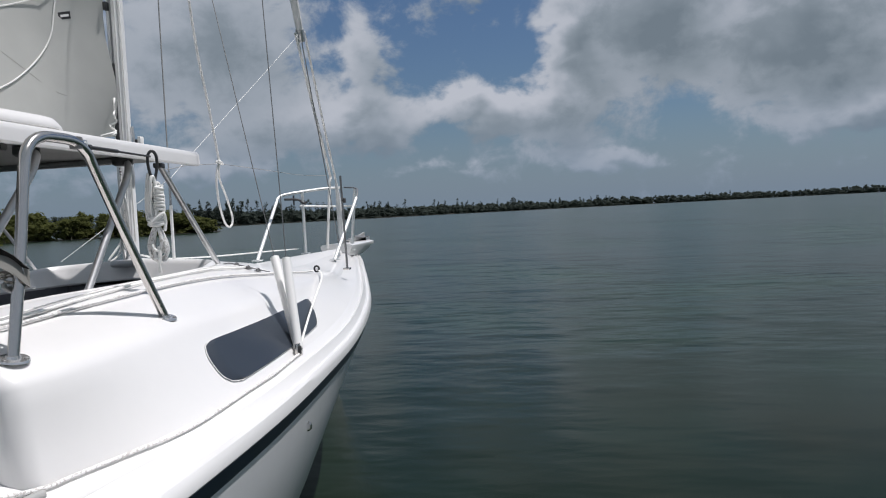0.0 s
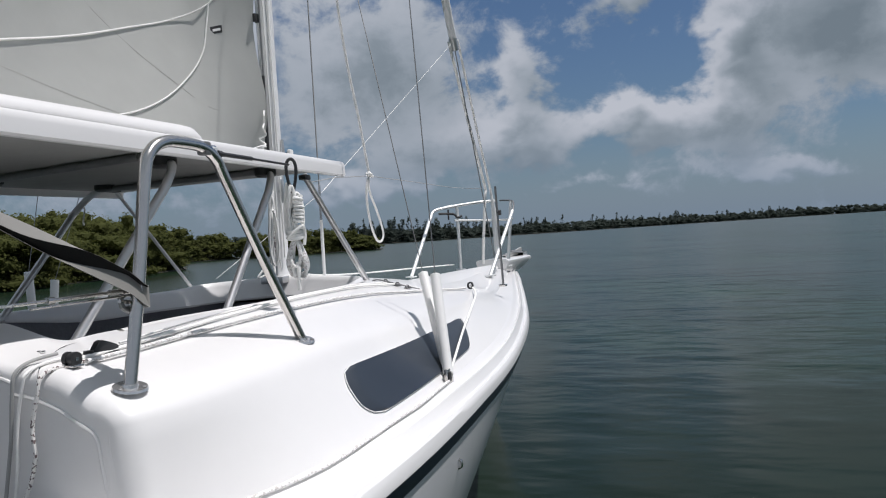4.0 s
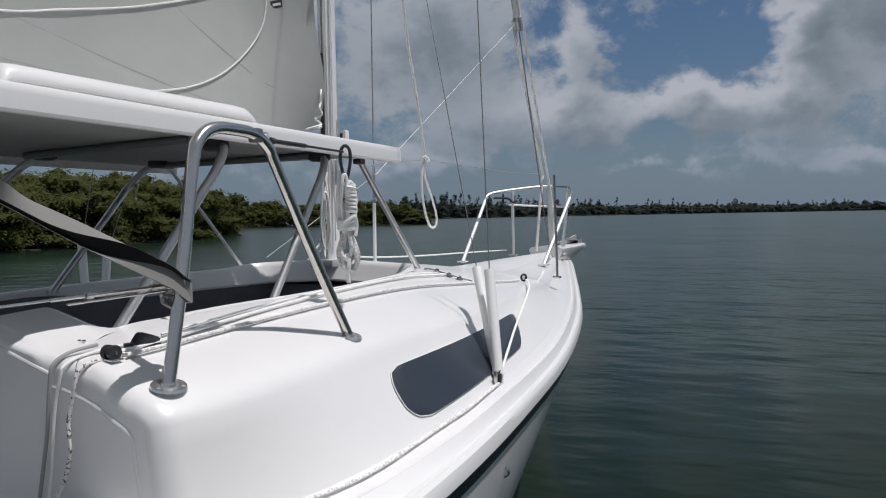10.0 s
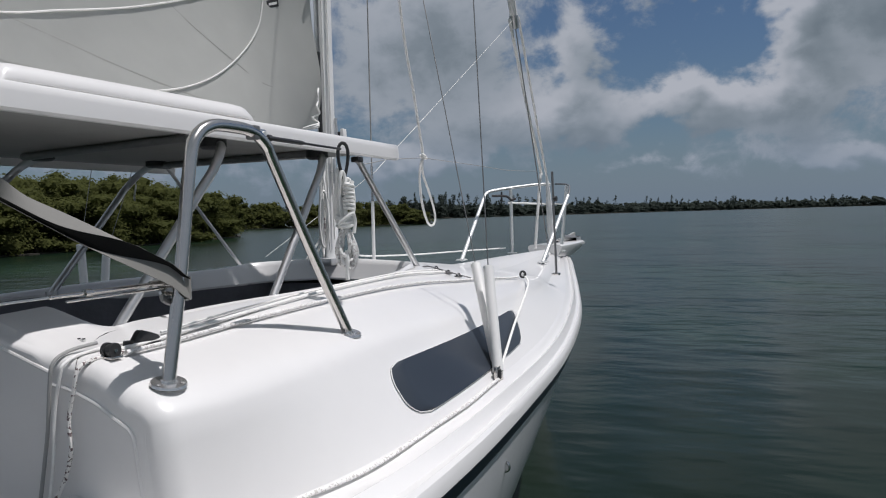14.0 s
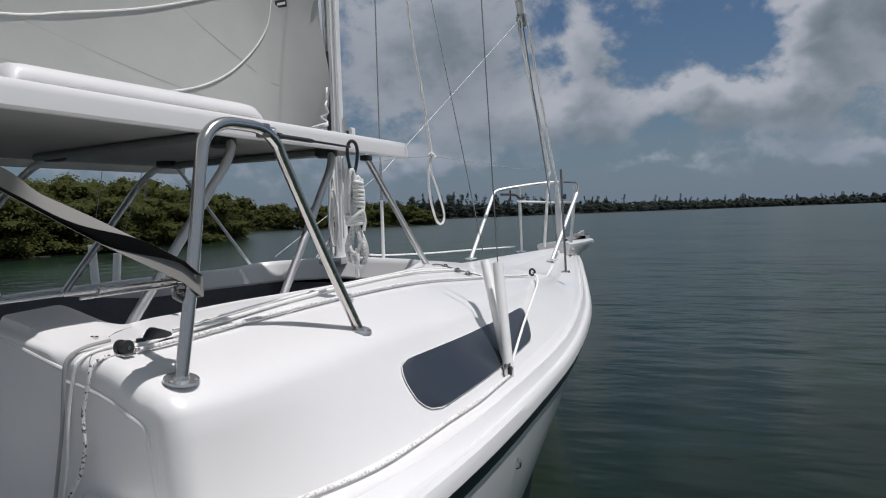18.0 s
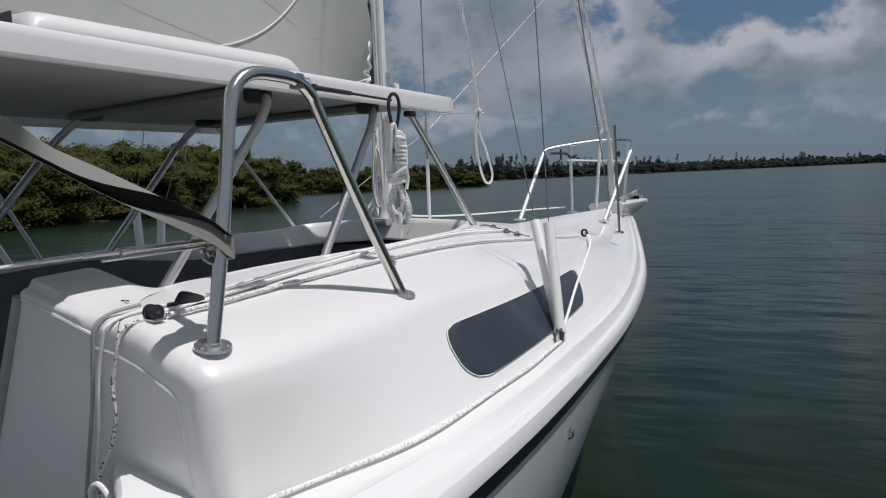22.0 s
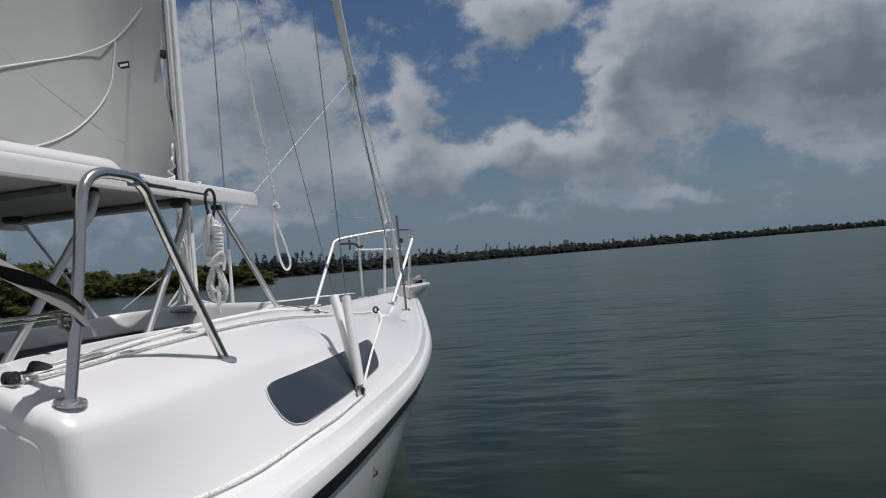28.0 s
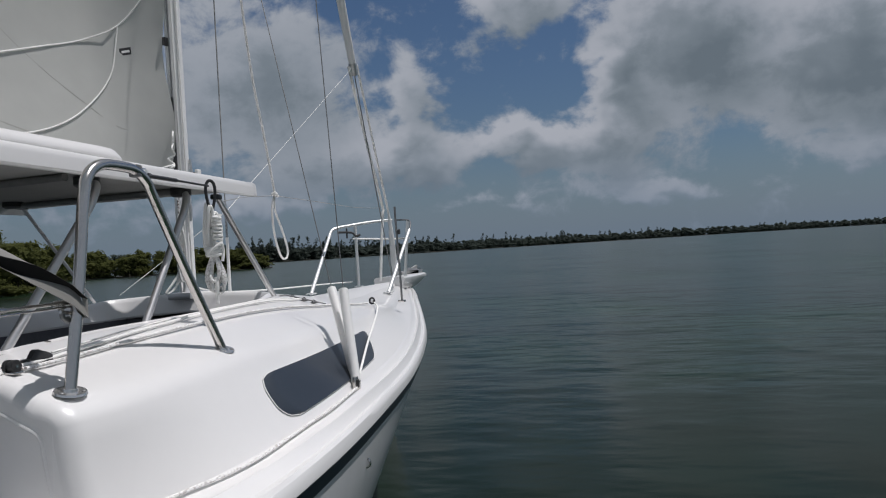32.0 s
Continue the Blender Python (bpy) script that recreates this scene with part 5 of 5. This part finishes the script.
rope("tack_lashing", [(x - 0.036, y + 0.010, z) for x, y, z in ((0.0, 0.06, 1.79), (0.03, 0.02, 1.785), (0.035, 0.06, 1.80), (0.01, 0.09, 1.795), (0.03, 0.03, 1.785), (0.01, -0.01, 1.782), (0.035, 0.02, 1.795), (0.03, 0.07, 1.81), (0.015, 0.05, 1.83), (0.025, 0.085, 1.85), (0.03, 0.06, 1.875), (0.02, 0.085, 1.90), (0.03, 0.07, 1.925), (0.02, 0.09, 1.95))], 0.0040, ROPE, "white lashing at the foot of the sail's luff")
for k, (dx, dy, top, low, wide) in enumerate(((-0.005, 0.09, 1.60, 1.27, 0.022), (0.01, 0.07, 1.54, 1.31, 0.028))):
    ring = []
    for q in range(18):
        a = 2 * math.pi * q / 18
        z = (top + low) / 2 + (top - low) / 2 * math.sin(a)
        slack = 0.35 + 0.65 * (top - z) / (top - low)
        ring.append((dx + wide * slack * math.cos(a) * math.cos(0.9 * k), dy + wide * slack * math.cos(a) * math.sin(0.9 * k) + 0.006 * math.sin(2 * a), z))
    tagged(part("mast_coil", tube(ring, 0.0048, 7, closed=True), ROPE), "slack white loop of halyard hung at the mast", "rope")
halyard_block = thing("mast_block", "white halyard block on the mast's forward side", "block", (MAST.x + 0.056, MAST.y + 0.035, 1.755))
block_m = Matrix.Translation((-MAST.x - 0.056, -MAST.y - 0.035, -1.755))
part("cheek", box(MAST.x + 0.060, MAST.y + 0.035, 1.755, 0.016, 0.03, 0.085, 0.006), PVC, halyard_block).matrix_parent_inverse = block_m
part("strap", box(MAST.x + 0.046, MAST.y + 0.030, 1.75, 0.014, 0.02, 0.07, 0.004), BLACK, halyard_block, "black strap holding the block").matrix_parent_inverse = block_m
cleat = thing("mast_cleat", "grey horn cleat on the mast", "cleat", (-0.006, 0.165, 1.62))
for nm, m in (("horn", [(0.002, 0.165, 1.57), (0.008, 0.165, 1.62), (0.002, 0.165, 1.67)]), ("stem", [(-0.018, 0.165, 1.62), (0.008, 0.165, 1.62)])):
    part(nm, tube(m, 0.007, 8, smooth=3 if len(m) > 2 else 0), ALU, cleat).matrix_parent_inverse = Matrix.Translation((0.006, -0.165, -1.62))

# rope clutch, cam cleat, eye strap, fairleads on the roof
BX, BY = 0.590, -1.527
BZ = roof_z(BX, BY)
clutch = thing("deck_block", "black turning block with a steel pin on the cabin roof", "block", (BX, BY, BZ))
cm = Matrix.Translation((-BX, -BY, -BZ))
for dx in (-0.008, 0.008):
    part("cheek", tube([(BX + dx - 0.004, BY, BZ + 0.0145), (BX + dx + 0.004, BY, BZ + 0.0145)], 0.0138, 18), BLACK, clutch).matrix_parent_inverse = cm
part("sheave", tube([(BX - 0.006, BY, BZ + 0.0145), (BX + 0.006, BY, BZ + 0.0145)], 0.0112, 14), BLACK, clutch).matrix_parent_inverse = cm
part("pin", tube([(BX - 0.0135, BY, BZ + 0.0145), (BX + 0.0135, BY, BZ + 0.0145)], 0.0038, 8), STEEL, clutch).matrix_parent_inverse = cm
part("base", box(BX, BY, BZ + 0.002, 0.034, 0.026, 0.005, 0.002), STEEL, clutch).matrix_parent_inverse = cm

CX, CY = 0.570, -1.463
CZ = roof_z(CX, CY + 0.035)
camc = thing("cam_cleat", "black cam cleat with a wedge-shaped lever", "cleat", (CX, CY + 0.035, CZ))
cm = Matrix.Translation((-CX, -CY - 0.035, -CZ))
rows = []
for f, h, w in ((0, 0.006, 0.006), (0.10, 0.016, 0.009), (0.25, 0.028, 0.010), (0.36, 0.031, 0.010), (0.7, 0.023, 0.010), (0.92, 0.017, 0.009), (1, 0.012, 0.008)):
    y = CY + 0.070 * f
    rows.append([(CX - w, y, CZ - 0.002), (CX - w, y, CZ + h * 0.6), (CX - w * 0.7, y, CZ + h), (CX + w * 0.7, y, CZ + h), (CX + w, y, CZ + h * 0.6), (CX + w, y, CZ - 0.002)])
part("lever", loft(rows, cap=True), BLACK, camc).matrix_parent_inverse = cm
part("jaw", tube([(CX, CY - 0.004, CZ - 0.002), (CX, CY - 0.004, CZ + 0.014)], 0.010, 12), BLACK, camc).matrix_parent_inverse = cm

EYE = Vector((0.463, -1.482, 1.2030))
eye = thing("eye_strap", "tiny steel eye strap with two screws on the cabin roof", "fitting", tuple(EYE))
em = Matrix.Translation(-EYE)
part("plate", box(EYE.x, EYE.y, EYE.z, 0.018, 0.007, 0.003, 0.001), SATIN, eye).matrix_parent_inverse = em
for dx in (-0.006, 0.006):
    part("screw", box(EYE.x + dx, EYE.y, EYE.z + 0.002, 0.005, 0.005, 0.003, 0.001), BLACK, eye).matrix_parent_inverse = em

for x, y in ((0.445, 0.185), (0.505, 0.165), (0.545, 0.17)):
    fl = thing("fairlead", "small dark steel fairlead on the foredeck", "fitting", (x, y, roof_z(x, y)), "fairleads by the pop-top strut")
    inv = Matrix.Translation((-x, -y, -roof_z(x, y)))
    part("base", box(x, y, roof_z(x, y) + 0.003, 0.03, 0.014, 0.006, 0.002), WIRE, fl).matrix_parent_inverse = inv
    part("ring", tube([(x + 0.007 * math.cos(a), y, roof_z(x, y) + 0.009 + 0.006 * math.sin(a)) for a in (2 * math.pi * k / 10 for k in range(10))], 0.0026, 6, closed=True), BLACK, fl).matrix_parent_inverse = inv
rope("tie_line", [(0.335, 0.26, 1.213), (0.40, 0.20, 1.228), (0.50, 0.155, 1.212), (0.59, 0.19, 1.184)], 0.003, WIRE, "thin tie line through the fairleads", smooth=3)

# winch, jam tube and rope end beside the cockpit
win = thing("winch", "small black and chrome sheet winch on the cockpit coaming", "winch", (0.765, -1.83, 0.888))
wm = Matrix.Translation((-0.765, 1.83, -0.888))
bm = bmesh.new()
prof = [(0.042, 0.0), (0.042, 0.012), (0.034, 0.018), (0.029, 0.04), (0.033, 0.064), (0.036, 0.070), (0.036, 0.078), (0.03, 0.082), (0.0, 0.083)]
loft([[(0.765 + r * math.cos(2 * math.pi * k / 24), -1.83 + r * math.sin(2 * math.pi * k / 24), 0.886 + z) for r, z in prof] for k in range(25)], bm)
part("drum", bm, BLACK, win, "black winch drum").matrix_parent_inverse = wm
part("chrome_ring", tube([(0.765 + 0.037 * math.cos(a), -1.83 + 0.037 * math.sin(a), 0.96) for a in (2 * math.pi * k / 28 for k in range(28))], 0.0035, 6, closed=True), STEEL, win).matrix_parent_inverse = wm
for k in range(7):
    a = 2 * math.pi * k / 7
    b2 = bmesh.new()
    bmesh.ops.create_uvsphere(b2, u_segments=8, v_segments=5, radius=0.006, matrix=Matrix.Translation((0.765 + 0.022 * math.cos(a), -1.83 + 0.022 * math.sin(a), 0.969)) @ Matrix.Diagonal((1, 1, 0.4, 1)))
    part("stud", b2, PVC, win, "pale stud").matrix_parent_inverse = wm
in_row("jam_tube", [(0.785, -1.80, 0.898), (0.832, -1.612, 0.898)], 0.0088, GREYTUBE, "grey tube lying on the side deck by the jib sheet", "tube", 12)
rope("rope_end", [(0.50, -1.605, 0.86), (0.50, -1.612, 0.895), (0.525, -1.615, 0.912), (0.55, -1.615, 0.895), (0.56, -1.62, 0.87), (0.545, -1.61, 0.83)], 0.0055, ROPE, "white rope end looped on the coaming")
